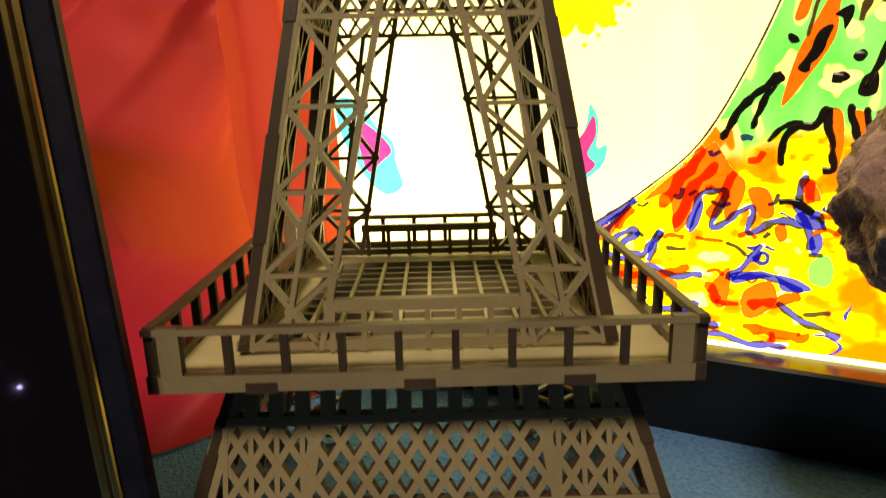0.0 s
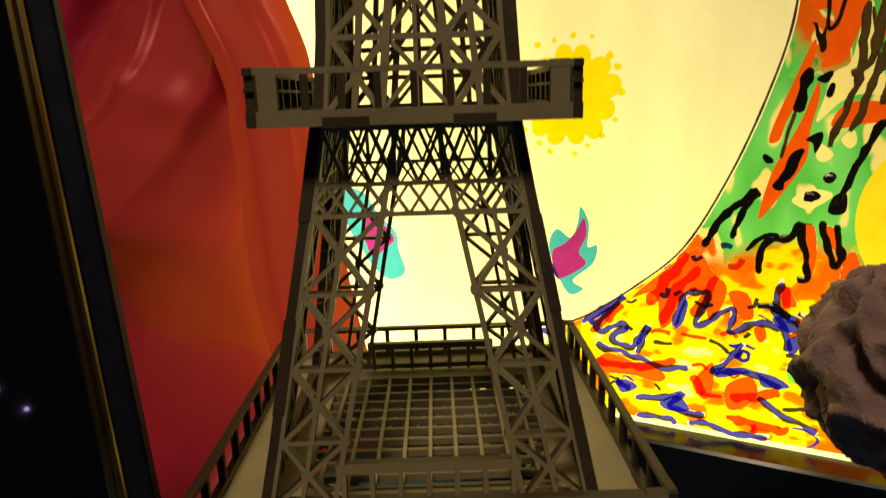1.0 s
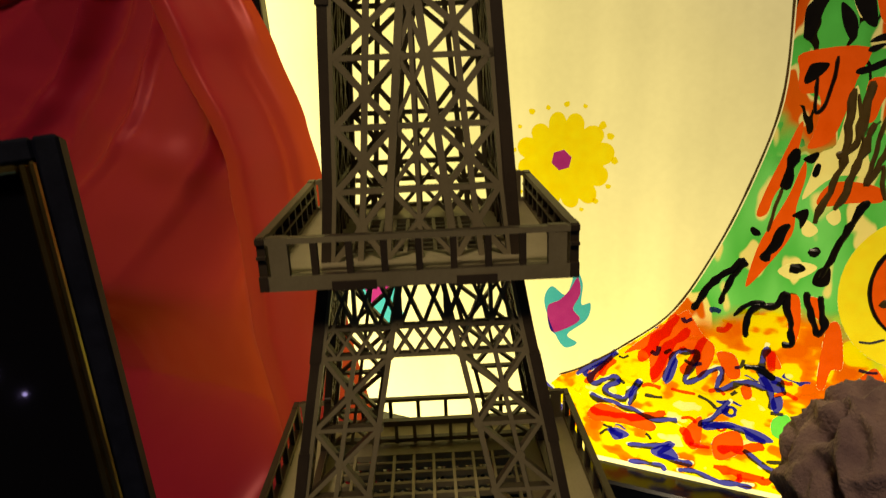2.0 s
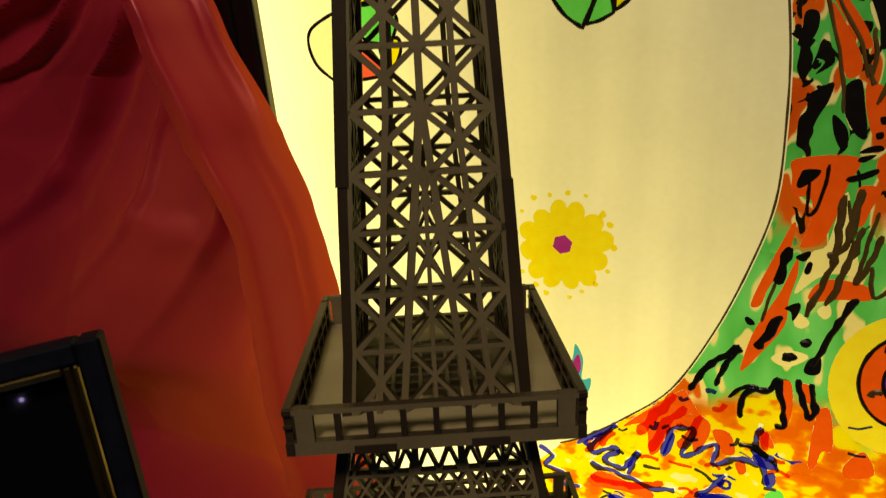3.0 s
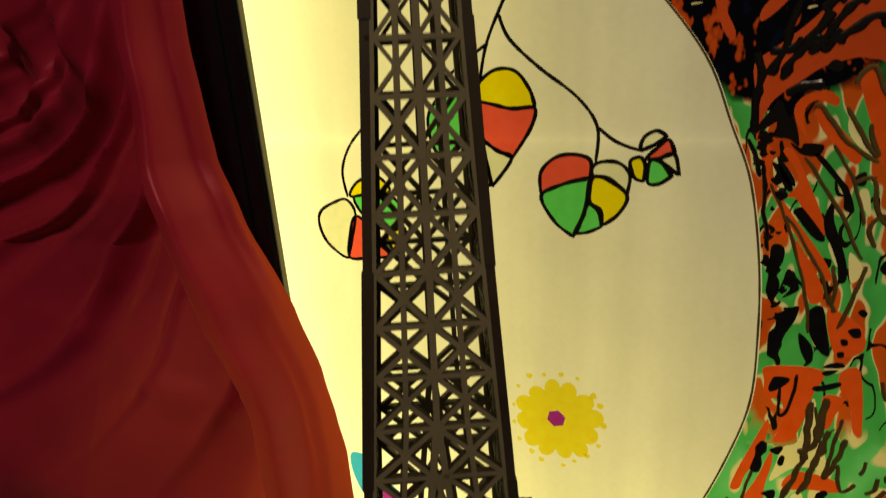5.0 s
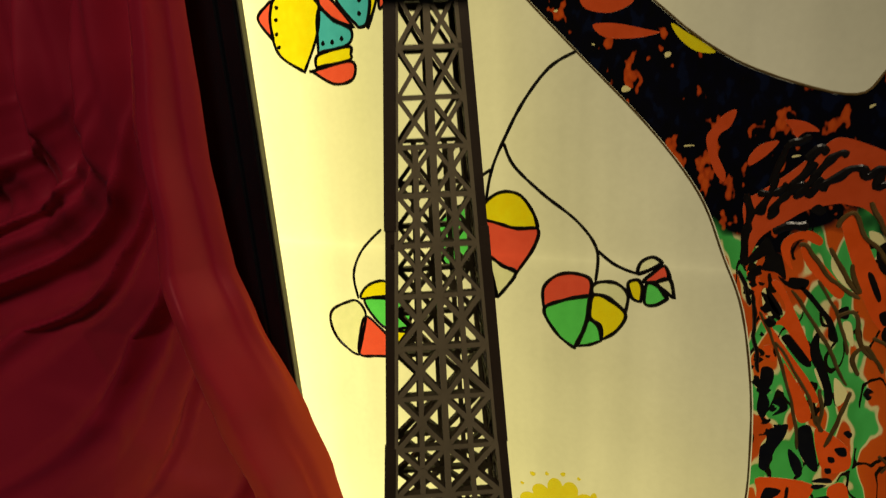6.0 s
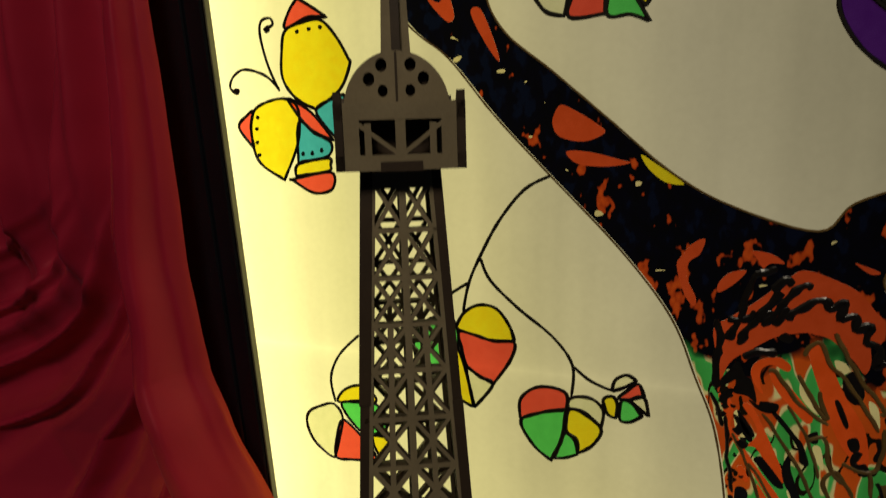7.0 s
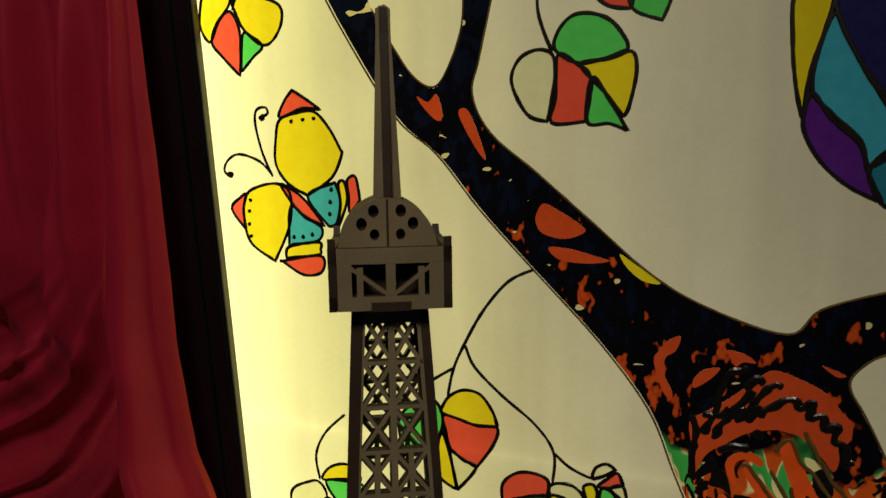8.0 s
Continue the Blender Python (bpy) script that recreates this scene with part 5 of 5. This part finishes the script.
def middle_face(turn, phase):
    """Two lattice pylons and the crossing band below the second floor."""
    p = Plate()
    lo, hi = 0.1075, 0.2195
    lev = [0.1075, 0.1270, 0.1485, 0.1705, 0.1932]
    for s in (-1, 1):
        p.stile(s, lo, hi, 0.0042, 6)
        p.stile(s, lo, hi, 0.0017, 6, inner_edge)
        mid = lambda z: s * (half(z) - 0.0035 + inner_edge(z)) / 2
        p.bar((mid(lo), lo), (mid(0.1932), 0.1932), 0.0014)
        for a, b in zip(lev, lev[1:]):
            o_a, o_b, i_a, i_b = (half(a) - 0.0038, half(b) - 0.0038, inner_edge(a) - 0.001, inner_edge(b) - 0.001)
            p.bar((s * o_a, a), (s * i_b, b), 0.0014)
            p.bar((s * i_a, a), (s * o_b, b), 0.0014)
            p.bar((s * o_b, b), (s * i_b, b), 0.0013)
            p.node((mid(a) + mid(b)) / 2, (a + b) / 2, 0.0017)
            p.node(s * o_b, b, 0.0016)
            p.node(s * i_b, b, 0.0014)
        p.bar((s * half(0.109), 0.1085), (s * inner_edge(0.109), 0.1085), 0.0022)
    # band of diamonds and the row of braces over it
    for z in (0.1932, 0.2020):
        p.bar((-half(z) + 0.002, z), (half(z) - 0.002, z), 0.0011)
    p.bar((-half(0.218) + 0.002, 0.2185), (half(0.218) - 0.002, 0.2185), 0.0022)
    # fence between the pylons
    p.bar((-inner_edge(0.119), 0.1188), (inner_edge(0.119), 0.1188), 0.0030)
    for i in range(7):
        u = -0.0255 + 0.0085 * i
        p.bar((u, 0.107), (u, 0.1185), 0.0015)
    p.bar((-0.028, 0.1085), (0.028, 0.1085), 0.0024)
    n = 10
    wide = half(0.198) - 0.004
    for i in range(n):
        a, b = -wide + 2 * wide * i / n, -wide + 2 * wide * (i + 1) / n
        m = (a + b) / 2
        for q, r in (((a, 0.1976), (m, 0.2020)), ((m, 0.2020), (b, 0.1976)), ((b, 0.1976), (m, 0.1932)), ((m, 0.1932), (a, 0.1976))):
            p.bar(q, r, 0.0008)
    n = 8
    wide = half(0.21) - 0.004
    for i in range(n):
        a, b = -wide + 2 * wide * i / n, -wide + 2 * wide * (i + 1) / n
        p.bar((a, 0.2020), (b, 0.2185), 0.0010)
        p.bar((b, 0.2020), (a, 0.2185), 0.0010)
        if i % 2:
            p.bar((a, 0.2020), (a, 0.2185), 0.0012)
    for s in (-1, 1):
        fingers(p, s, lo, hi, 0.0282, phase + (s > 0))
    return p.done("pylon_side", turn, "two slender lattice pylons joined by a diamond band")


def base_face(turn, phase):
    """The foot: a slotted head, a diamond band and an arch between two splayed legs."""
    p = Plate()
    top = 0.1025
    p.prism([(-half(0.0985), 0.0985), (half(0.0985), 0.0985), (half(top), top), (-half(top), top)])
    p.prism([(-half(0.0885), 0.0885), (half(0.0885), 0.0885), (half(0.091), 0.091), (-half(0.091), 0.091)])
    pitch = 0.0068
    for i in range(-8, 9):
        u = i * pitch
        if abs(u) < 0.053:
            p.prism([(u - 0.0019, 0.0905), (u + 0.0019, 0.0905), (u + 0.0019, 0.099), (u - 0.0019, 0.099)])
    lo, hi = 0.069, 0.0885
    for s in (-1, 1):
        p.stile(s, 0.0, top, 0.0055, 6)
    for i in range(-8, 8):
        a, b = i * pitch, (i + 1) * pitch
        if max(abs(a), abs(b)) < half(0.08) - 0.003:
            mid = (lo + hi) / 2
            for q, r in (((a, mid), (b, hi)), ((b, mid), (a, hi)), ((a, mid), (b, lo)), ((b, mid), (a, lo))):
                p.bar(q, r, 0.0019)
            if abs(a) > 0.032:
                p.bar((a, lo), (a, hi), 0.0014)
    for s in (-1, 1):
        p.bar((s * 0.0335, lo), (s * 0.0300, hi), 0.0034)
    p.prism([(-half(0.066), 0.066), (half(0.066), 0.066), (half(lo), lo), (-half(lo), lo)])
    # arch and lattice of the splayed legs
    arc = [(0.046 * math.cos(a), 0.014 + 0.050 * math.sin(a)) for a in (math.pi * k / 16 for k in range(17))]
    for q, r in zip(arc, arc[1:]):
        p.bar(q, r, 0.0040)
    inner = lambda z: 0.046 + (0.014 - min(z, 0.014)) * 0.3
    for s in (-1, 1):
        p.stile(s, 0.0, 0.03, 0.004, 2, inner)
        for k in range(5):
            a, b = 0.002 + 0.013 * k, 0.002 + 0.013 * (k + 1)
            p.bar((s * (half(a) - 0.004), a), (s * 0.047, b), 0.0018)
            p.bar((s * 0.047, a), (s * (half(b) - 0.004), b), 0.0018)
    for s in (-1, 1):
        fingers(p, s, 0.0, top, 0.0205, phase + (s > 0))
    return p.done("foot_side", turn, "broad arched foot with slots and diamonds")


def parapet(turn, a, z0, z_sill, z1, count, mid, tabs, edge):
    """A railing cut from one board, with a solid sill, posts and a hand rail."""
    p = Plate(flat=a, thick=0.0026)
    p.prism([(-a + edge, z0), (a - edge, z0), (a - edge, z_sill), (-a + edge, z_sill)])
    p.prism([(-a + edge, z1 - 0.0017), (a - edge, z1 - 0.0017), (a - edge, z1), (-a + edge, z1)])
    if mid:
        p.bar((-a + edge, (z_sill + z1) / 2), (a - edge, (z_sill + z1) / 2), 0.0009)
    pitch = 2 * (a - 0.0035 - edge) / (count - 1)
    for i in range(count):
        u = -a + edge + 0.0035 + pitch * i
        w = 0.0018 if 0 < i < count - 1 else 0.0052
        p.bar((u, z_sill - 0.0005), (u, z1 - 0.001), w, 1 if 0 < i < count - 1 else 0)
    for u, w in tabs:
        p.prism([(u - w / 2, z0 - 0.0004), (u + w / 2, z0 - 0.0004), (u + w / 2, z0 + 0.0024), (u - w / 2, z0 + 0.0024)], 1, 0.0005, "tab")
    return p.done("parapet", turn, "low railing with upright posts")


def deck(name, a, z, hole, bars, cross, label):
    """A square floor with a grating let into it."""
    bm = bmesh.new()
    t = 0.003
    ring = lambda r, h: [bm.verts.new((x * r, y * r, z + h)) for x, y in ((-1, -1), (1, -1), (1, 1), (-1, 1))]
    o0, o1, i0, i1 = ring(a, -t / 2), ring(a, t / 2), ring(hole, -t / 2), ring(hole, t / 2)
    for k in range(4):
        n = (k + 1) % 4
        for quad in ((o0[k], o0[n], o1[n], o1[k]), (o1[k], o1[n], i1[n], i1[k]), (i1[k], i1[n], i0[n], i0[k]), (i0[k], i0[n], o0[n], o0[k])):
            bm.faces.new(quad)
    bmesh.ops.recalc_face_normals(bm, faces=bm.faces)
    ob = part(name, bm, LIT_FLOORBOARD, tower, label)
    for i in range(bars):
        u = -hole + 2 * hole * (i + 0.5) / bars
        bm = bmesh.new()
        block(bm, (u, 0, z), (0.0013, 2 * hole, 0.0026))
        part("grating_bar", bm, LIT_FLOORBOARD, ob)
    for i in range(cross):
        v = -hole + 2 * hole * (i + 0.5) / cross
        bm = bmesh.new()
        block(bm, (0, v, z - 0.0012), (2 * hole, 0.0018, 0.0026))
        part("grating_bar", bm, BOARD, ob)
    return ob


for k in range(4):
    base_face(90 * k, k % 2)
for k in range(4):
    middle_face(90 * k, k % 2)
for k in range(4):
    upper_face(90 * k, k % 2)
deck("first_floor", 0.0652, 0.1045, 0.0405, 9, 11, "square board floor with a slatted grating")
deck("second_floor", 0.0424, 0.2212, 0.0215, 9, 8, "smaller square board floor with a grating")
for k in range(4):
    parapet(90 * k, 0.0679, 0.1040, 0.1085, 0.1205, 10, False, [(-0.0404, 0.0077), (-0.002, 0.0077), (0.037, 0.0077)], 0.0027 if k % 2 == 0 else 0.0)
    parapet(90 * k, 0.0450, 0.2196, 0.2240, 0.2350, 9, k % 2 == 1, [(-0.0185, 0.0125), (0.016, 0.0115)], 0.0027 if k % 2 == 0 else 0.0)


def cabin_side(turn, edge):
    """A wall of the top cabin with two cross-braced openings."""
    a = 0.0192
    p = Plate(flat=a, thick=0.0026)
    z0, z1 = 0.5175, 0.5372
    w = a - edge
    p.prism([(-w, z0), (w, z0), (w, z0 + 0.0046), (-w, z0 + 0.0046)])
    p.prism([(-w, z1 - 0.005), (w, z1 - 0.005), (w, z1), (-w, z1)])
    for s in (-1, 1):
        p.prism([(s * w, z0), (s * (w - 0.0045), z0), (s * (w - 0.0045), z1), (s * w, z1)])
        p.bar((s * 0.0135, z1 - 0.0052), (s * 0.001, z0 + 0.005), 0.0013)
        p.prism([(s * 0.0085, z1 - 0.006), (s * 0.0105, z1 - 0.006), (s * 0.0105, z0 + 0.004), (s * 0.0085, z0 + 0.004)])
    p.bar((0, z0 + 0.004), (0, z1 - 0.004), 0.0030)
    p.prism([(-0.0062, z0 - 0.0003), (0.0062, z0 - 0.0003), (0.0062, z0 + 0.0026), (-0.0062, z0 + 0.0026)], 1, 0.0005)
    if edge == 0.0:
        for s in (-1, 1):
            p.prism([(s * w, z1 - 0.0002), (s * (w - 0.004), z1 - 0.0002), (s * (w - 0.0015), z1 + 0.0030), (s * w, z1 + 0.0030)])
    return p.done("cabin_side", turn, "cabin wall with cross-braced openings")


for k in range(4):
    cabin_side(90 * k, 0.0027 if k % 2 == 0 else 0.0)
bm = bmesh.new()
block(bm, (0.0005, 0.0004, 0.5210), (0.0318, 0.0318, 0.003), 0.0002)
part("cabin_floor", bm, BOARD, tower)
bm = bmesh.new()
block(bm, (0.0005, 0.0004, 0.5365), (0.0318, 0.0318, 0.003), 0.0002)
part("cabin_roof", bm, BOARD, tower)
# added dark block: the shade inside the cabin's openings as a colour
bm = bmesh.new()
block(bm, (0.0005, 0.0004, 0.5288), (0.0245, 0.0245, 0.0122), 0.0003)
part("cabin_shade_block", bm, CHAR, tower)


def dome_plate(offset, radius, holes, mats):
    """A half-disc rib of the dome, pierced with round holes."""
    bm = bmesh.new()
    n, t = 30, 0.0026
    z0 = 0.5372
    arc = [(radius * math.cos(math.pi * i / n), z0 + 1.07 * radius * math.sin(math.pi * i / n)) for i in range(n + 1)]
    loops = [arc] + [[(u + r * math.cos(2 * math.pi * j / 12), z0 + v + r * 1.2 * math.sin(2 * math.pi * j / 12)) for j in range(12)] for u, v, r in holes]
    edges = []
    for loop in loops:
        vs = [bm.verts.new((u, offset, z)) for u, z in loop]
        edges += [bm.edges.new((vs[i], vs[(i + 1) % len(vs)])) for i in range(len(vs))]
    faces = [g for g in bmesh.ops.triangle_fill(bm, use_beauty=True, edges=edges)["geom"] if isinstance(g, bmesh.types.BMFace)]
    ext = bmesh.ops.extrude_face_region(bm, geom=faces)["geom"]
    for v in (g for g in ext if isinstance(g, bmesh.types.BMVert)):
        v.co.y += t
    bmesh.ops.recalc_face_normals(bm, faces=bm.faces)
    for f in bm.faces:
        f.material_index = 0 if abs(f.normal.y) > 0.9 else 1
    part("dome_rib", bm, mats, tower, "half-disc rib pierced with round holes" if holes else "added dark half-disc that shades the dome's holes")


HOLES = [(s * u, v, r) for s in (-1, 1) for u, v, r in ((0.0043, 0.0128, 0.0017), (0.0081, 0.0088, 0.0017), (0.0041, 0.0054, 0.0015))]
dome_plate(-0.0128, 0.0158, HOLES, [BOARD, CHAR])
# backing added behind the holes, coloured dark for the shade in them
dome_plate(-0.0098, 0.0152, [], [CHAR, CHAR])
dome_plate(0.0030, 0.0160, HOLES, [BOARD, CHAR])
dome_plate(0.0102, 0.0158, HOLES, [BOARD, CHAR])
bm = bmesh.new()
block(bm, (0, -0.01285, 0.5455), (0.0007, 0.0006, 0.0165))
part("dome_seam", bm, CHAR, tower)


def spire(turn, w0, w1):
    p = Plate(flat=0.0014, thick=0.0027)
    p.prism([(-w0, 0.535), (w0, 0.535), (w0 * 0.92, 0.553), (w1, 0.604), (w1, 0.6115), (0.0004, 0.6128), (-w1, 0.6115), (-w1, 0.604), (-w0 * 0.92, 0.553)])
    p.done("spire_plate", turn, "tapering spire plate slotted crosswise")


spire(0, 0.0050, 0.0024)
spire(90, 0.0048, 0.0023)


# ---- satin drape ----
def along(table, z):
    """The value of a short table at this height, eased from row to row."""
    for (z0, v0), (z1, v1) in zip(table, table[1:]):
        if z <= z1:
            t = max(0.0, (z - z0) / (z1 - z0))
            t = t * t * (3 - 2 * t) * 0.35 + t * 0.65
            return v0 + (v1 - v0) * t
    return table[-1][1]


def ease(t):
    t = min(max(t, 0.0), 1.0)
    return t * t * (3 - 2 * t)


def drape():
    """Hung satin: a rolled band along its free edge, and behind it swags that sag from the band and swell out over the table."""
    EDGE = [(-0.02, -0.090), (0.06, -0.100), (0.13, -0.114), (0.195, -0.1180), (0.22, -0.1235), (0.25, -0.1310), (0.29, -0.1460), (0.35, -0.1780), (0.384, -0.1925), (0.41, -0.1960), (0.455, -0.2025), (0.55, -0.2060), (0.66, -0.2140), (0.80, -0.2200)]
    BAND = [(0.0, 0.040), (0.20, 0.037), (0.235, 0.031), (0.29, 0.039), (0.35, 0.028), (0.43, 0.0265), (0.47, 0.028), (0.52, 0.024), (0.57, 0.021), (0.66, 0.012), (0.80, 0.012)]
    STAND = [(0.0, 0.040), (0.36, 0.040), (0.42, 0.030), (0.52, 0.020), (0.66, 0.013), (0.80, 0.012)]
    bm = bmesh.new()
    cols, rows, wide = 320, 400, 0.62
    grid = []
    for j in range(rows + 1):
        z = 0.003 + 0.81 * j / rows
        line = []
        low = 1 / (1 + math.exp((z - 0.250) * 34))
        tall = ease((z - 0.37) / 0.15)
        band, stand, rim = along(BAND, z), along(STAND, z), along(EDGE, z)
        for i in range(cols + 1):
            s = wide * (i / cols) ** 1.4
            x = rim - s
            b = s / band
            # from the free edge a slack strip, then a steep flank up to the rolled ridge
            h = 0.16 * ease(b / 0.6) + 0.78 * ease((b - 0.46) / 0.28) + 0.06 * ease((b - 0.6) / 0.3)
            y = 0.113 - stand * h
            y -= 0.0055 * math.exp(-((b - 0.50 - 0.05 * math.sin(21 * z)) / 0.08) ** 2) * ease((0.46 - z) / 0.12)
            y += 0.0030 * math.exp(-((b - 0.22) / 0.10) ** 2) * math.exp(-((z - 0.33 - 0.5 * s) / 0.035) ** 2)
            if b > 1:
                u = s - band
                tuck = 1 - math.exp(-(u * 105) ** 1.5)
                hem = 0.137 + 0.050 * math.exp(-u / 0.022)
                bag = 1 / (1 + math.exp((hem - z) * 95))
                y += (0.052 - 0.036 * tall) * tuck * bag * (1 - 0.45 * low)
                fade = 1 - math.exp(-u * 75)
                # the swags leave the ridge steeply and flatten as they sag away from it
                drop = 0.150 * (1 + 9.0 * max(0.0, z - 0.325))
                ph = z + drop * (1 - math.exp(-u / 0.072)) + 0.55 * u + 0.004 * math.sin(40 * u + 9 * z)
                crest = lambda period, shift, sharp: math.exp(-(math.sin(math.pi * (ph + shift) / period) / sharp) ** 2)
                folds = 0.010 * math.sin(2 * math.pi * ph / 0.17 + 1.1) + 0.0150 * crest(0.083, 0.021, 0.30) + 0.0080 * crest(0.127, 0.066, 0.24) + 0.0030 * crest(0.051, 0.030, 0.45)
                y -= fade * (1 - low) * folds * (1 - tall)
                # higher up the cloth only hangs in soft upright folds
                y -= fade * tall * (0.011 * math.sin(2 * math.pi * (u + 0.14 * z) / 0.052 - 1.3) + 0.004 * math.sin(2 * math.pi * u / 0.023 + 5 * z))
                # below, it swells out over the table in one smooth bag
                y -= bag * (1 - math.exp(-(u * 13) ** 2)) * (0.080 / (1 + math.exp((z - 0.205) * 17)))
                y -= bag * fade * low * (0.005 * math.sin(2 * math.pi * (s + 0.25 * z) / 0.15) + 0.005 * math.exp(-((z - 0.12 - 0.3 * u) / 0.018) ** 2) + 0.004 * math.exp(-((z - 0.20 - 0.45 * u) / 0.012) ** 2))
                y += fade * (1 - bag) * (0.010 + 0.020 * max(0.0, hem - z) / hem) - fade * 0.125 * max(0.0, (0.075 - z) / 0.075) ** 1.4
                y -= 0.24 * max(0.0, s - 0.17)
            y += 0.0016 * noise.noise((x * 22, z * 16, 1.7)) + 0.0005 * noise.noise((x * 70, z * 45, 4.2))
            line.append(bm.verts.new((x, min(y, 0.1345), z)))
        grid.append(line)
    for j in range(rows):
        for i in range(cols):
            f = bm.faces.new((grid[j][i], grid[j][i + 1], grid[j + 1][i + 1], grid[j + 1][i]))
            f.smooth = True
    return tagged(mesh_object("satin_curtain", bm, SATIN), "red satin curtain hanging in slanting folds beside the light box", "curtain")


drape()


# ---- leaning picture ----
def picture():
    corner = Vector((-0.0504, -0.0874, 0.267))
    down = Vector((0.188, -0.080, -1)).normalized()
    left = Vector((-0.67, -0.74, 0.0))
    left = (left - down * left.dot(down)).normalized()
    face = left.cross(down).normalized()
    if face.dot(Vector((0.15, -0.1, 0))) < 0:
        face = -face
    root = tagged(new("picture_frame"), "dark navy picture frame with a gilt inner strip, leaning", "picture frame")
    m = Matrix((( *left, 0), (*down, 0), (*face, 0), (0, 0, 0, 1))).transposed()
    m.translation = corner + left * 0.0019
    tall, wide, w = 0.2735, 0.20, 0.0059
    flip = m.to_3x3().determinant() < 0

    def bit(name, x0, x1, y0, y1, z0, z1, mat, bevel, label=""):
        bm = bmesh.new()
        block(bm, ((x0 + x1) / 2, (y0 + y1) / 2, (z0 + z1) / 2), (x1 - x0, y1 - y0, z1 - z0), bevel)
        bmesh.ops.transform(bm, matrix=m, verts=bm.verts)
        if flip:
            bmesh.ops.reverse_faces(bm, faces=bm.faces)
        part(name, bm, mat, root, label)

    g = 0.0042
    bit("frame_side", 0, w, 0, tall, -0.012, 0, NAVY_FRAME, 0.0008)
    bit("frame_side", wide - w, wide, 0, tall, -0.012, 0, NAVY_FRAME, 0.0008)
    bit("frame_top", w, wide - w, 0, w, -0.012, -0.0002, NAVY_FRAME, 0.0008)
    bit("frame_bottom", w, wide - w, tall - w, tall, -0.012, -0.0002, NAVY_FRAME, 0.0008)
    for x0, x1 in ((w, w + g), (wide - w - g, wide - w)):
        bit("gilt_strip", x0, x0 + g * 0.42, w, tall - w, -0.011, 0.0006, GOLD, 0.0005, "gilt inner strip")
        bit("gilt_strip", x0 + g * 0.5, x1, w, tall - w, -0.011, -0.0010, GOLD, 0.0005, "gilt inner strip")
    bit("gilt_strip", w + g, wide - w - g, w, w + g * 0.5, -0.011, -0.0006, GOLD, 0.0005, "gilt inner strip")
    bit("gilt_strip", w + g, wide - w - g, tall - w - g * 0.5, tall - w, -0.011, -0.0006, GOLD, 0.0005, "gilt inner strip")
    bit("glass", w + g, wide - w - g, w + g, tall - w - g, -0.011, -0.0055, PICTURE_GLASS, 0, "dark glass that mirrors the room")
    bit("backing", w, wide - w, w, tall - w, -0.0165, -0.0112, BLACK_PLASTIC, 0)


picture()


# ---- wrinkled brown ornament ----
def morel():
    """A wrinkled, brain-like head on an added stalk, bent to stay out of the camera's view."""
    c = Vector((0.1545, 0.0265, 0.1415))
    bm = bmesh.new()
    bmesh.ops.create_icosphere(bm, subdivisions=6, radius=1.0)
    for v in bm.verts:
        d = v.co.normalized()
        w = Vector((noise.noise(d * 2.0 + Vector((9, 1, 4))), noise.noise(d * 2.0 + Vector((2, 7, 5))), noise.noise(d * 2.0 + Vector((5, 3, 8))))) * 0.55
        q = d + w
        ridge = 1 - abs(noise.noise(q * 1.7)) * 2.2
        fold = 1 - abs(noise.noise(q * 3.4 + Vector((3, 3, 3)))) * 2.0
        r = 0.0350 * (0.85 + 0.155 * max(ridge, -0.6) + 0.06 * fold + 0.015 * noise.noise(d * 14))
        r *= 1.0 - 0.16 * max(0.0, -d.z - 0.2)
        v.co = c + Vector((d.x * r * 1.02, d.y * r, d.z * r * 1.03))
    for f in bm.faces:
        f.smooth = True
    root = tagged(new("morel_ornament"), "wrinkled purple-brown ornament shaped like a morel head on a stalk", "ornament")
    part("head", bm, MOREL, root, "deeply wrinkled purple-brown head")
    bm = bmesh.new()
    rings = []
    for i in range(13):
        t = i / 12
        p = Vector((0.170 + 0.075 * t ** 0.7, 0.028 + 0.0 * t, 0.128 * (1 - t)))
        r = 0.010 + 0.004 * t ** 3 + 0.001 * math.sin(9 * t)
        rings.append([bm.verts.new((p.x + r * math.cos(a), p.y + r * math.sin(a), p.z)) for a in (2 * math.pi * k / 16 for k in range(16))])
    for a, b in zip(rings, rings[1:]):
        for k in range(16):
            bm.faces.new((a[k], b[k], b[(k + 1) % 16], a[(k + 1) % 16])).smooth = True
    bm.faces.new(rings[-1])
    part("stalk", bm, MOREL, root)


morel()
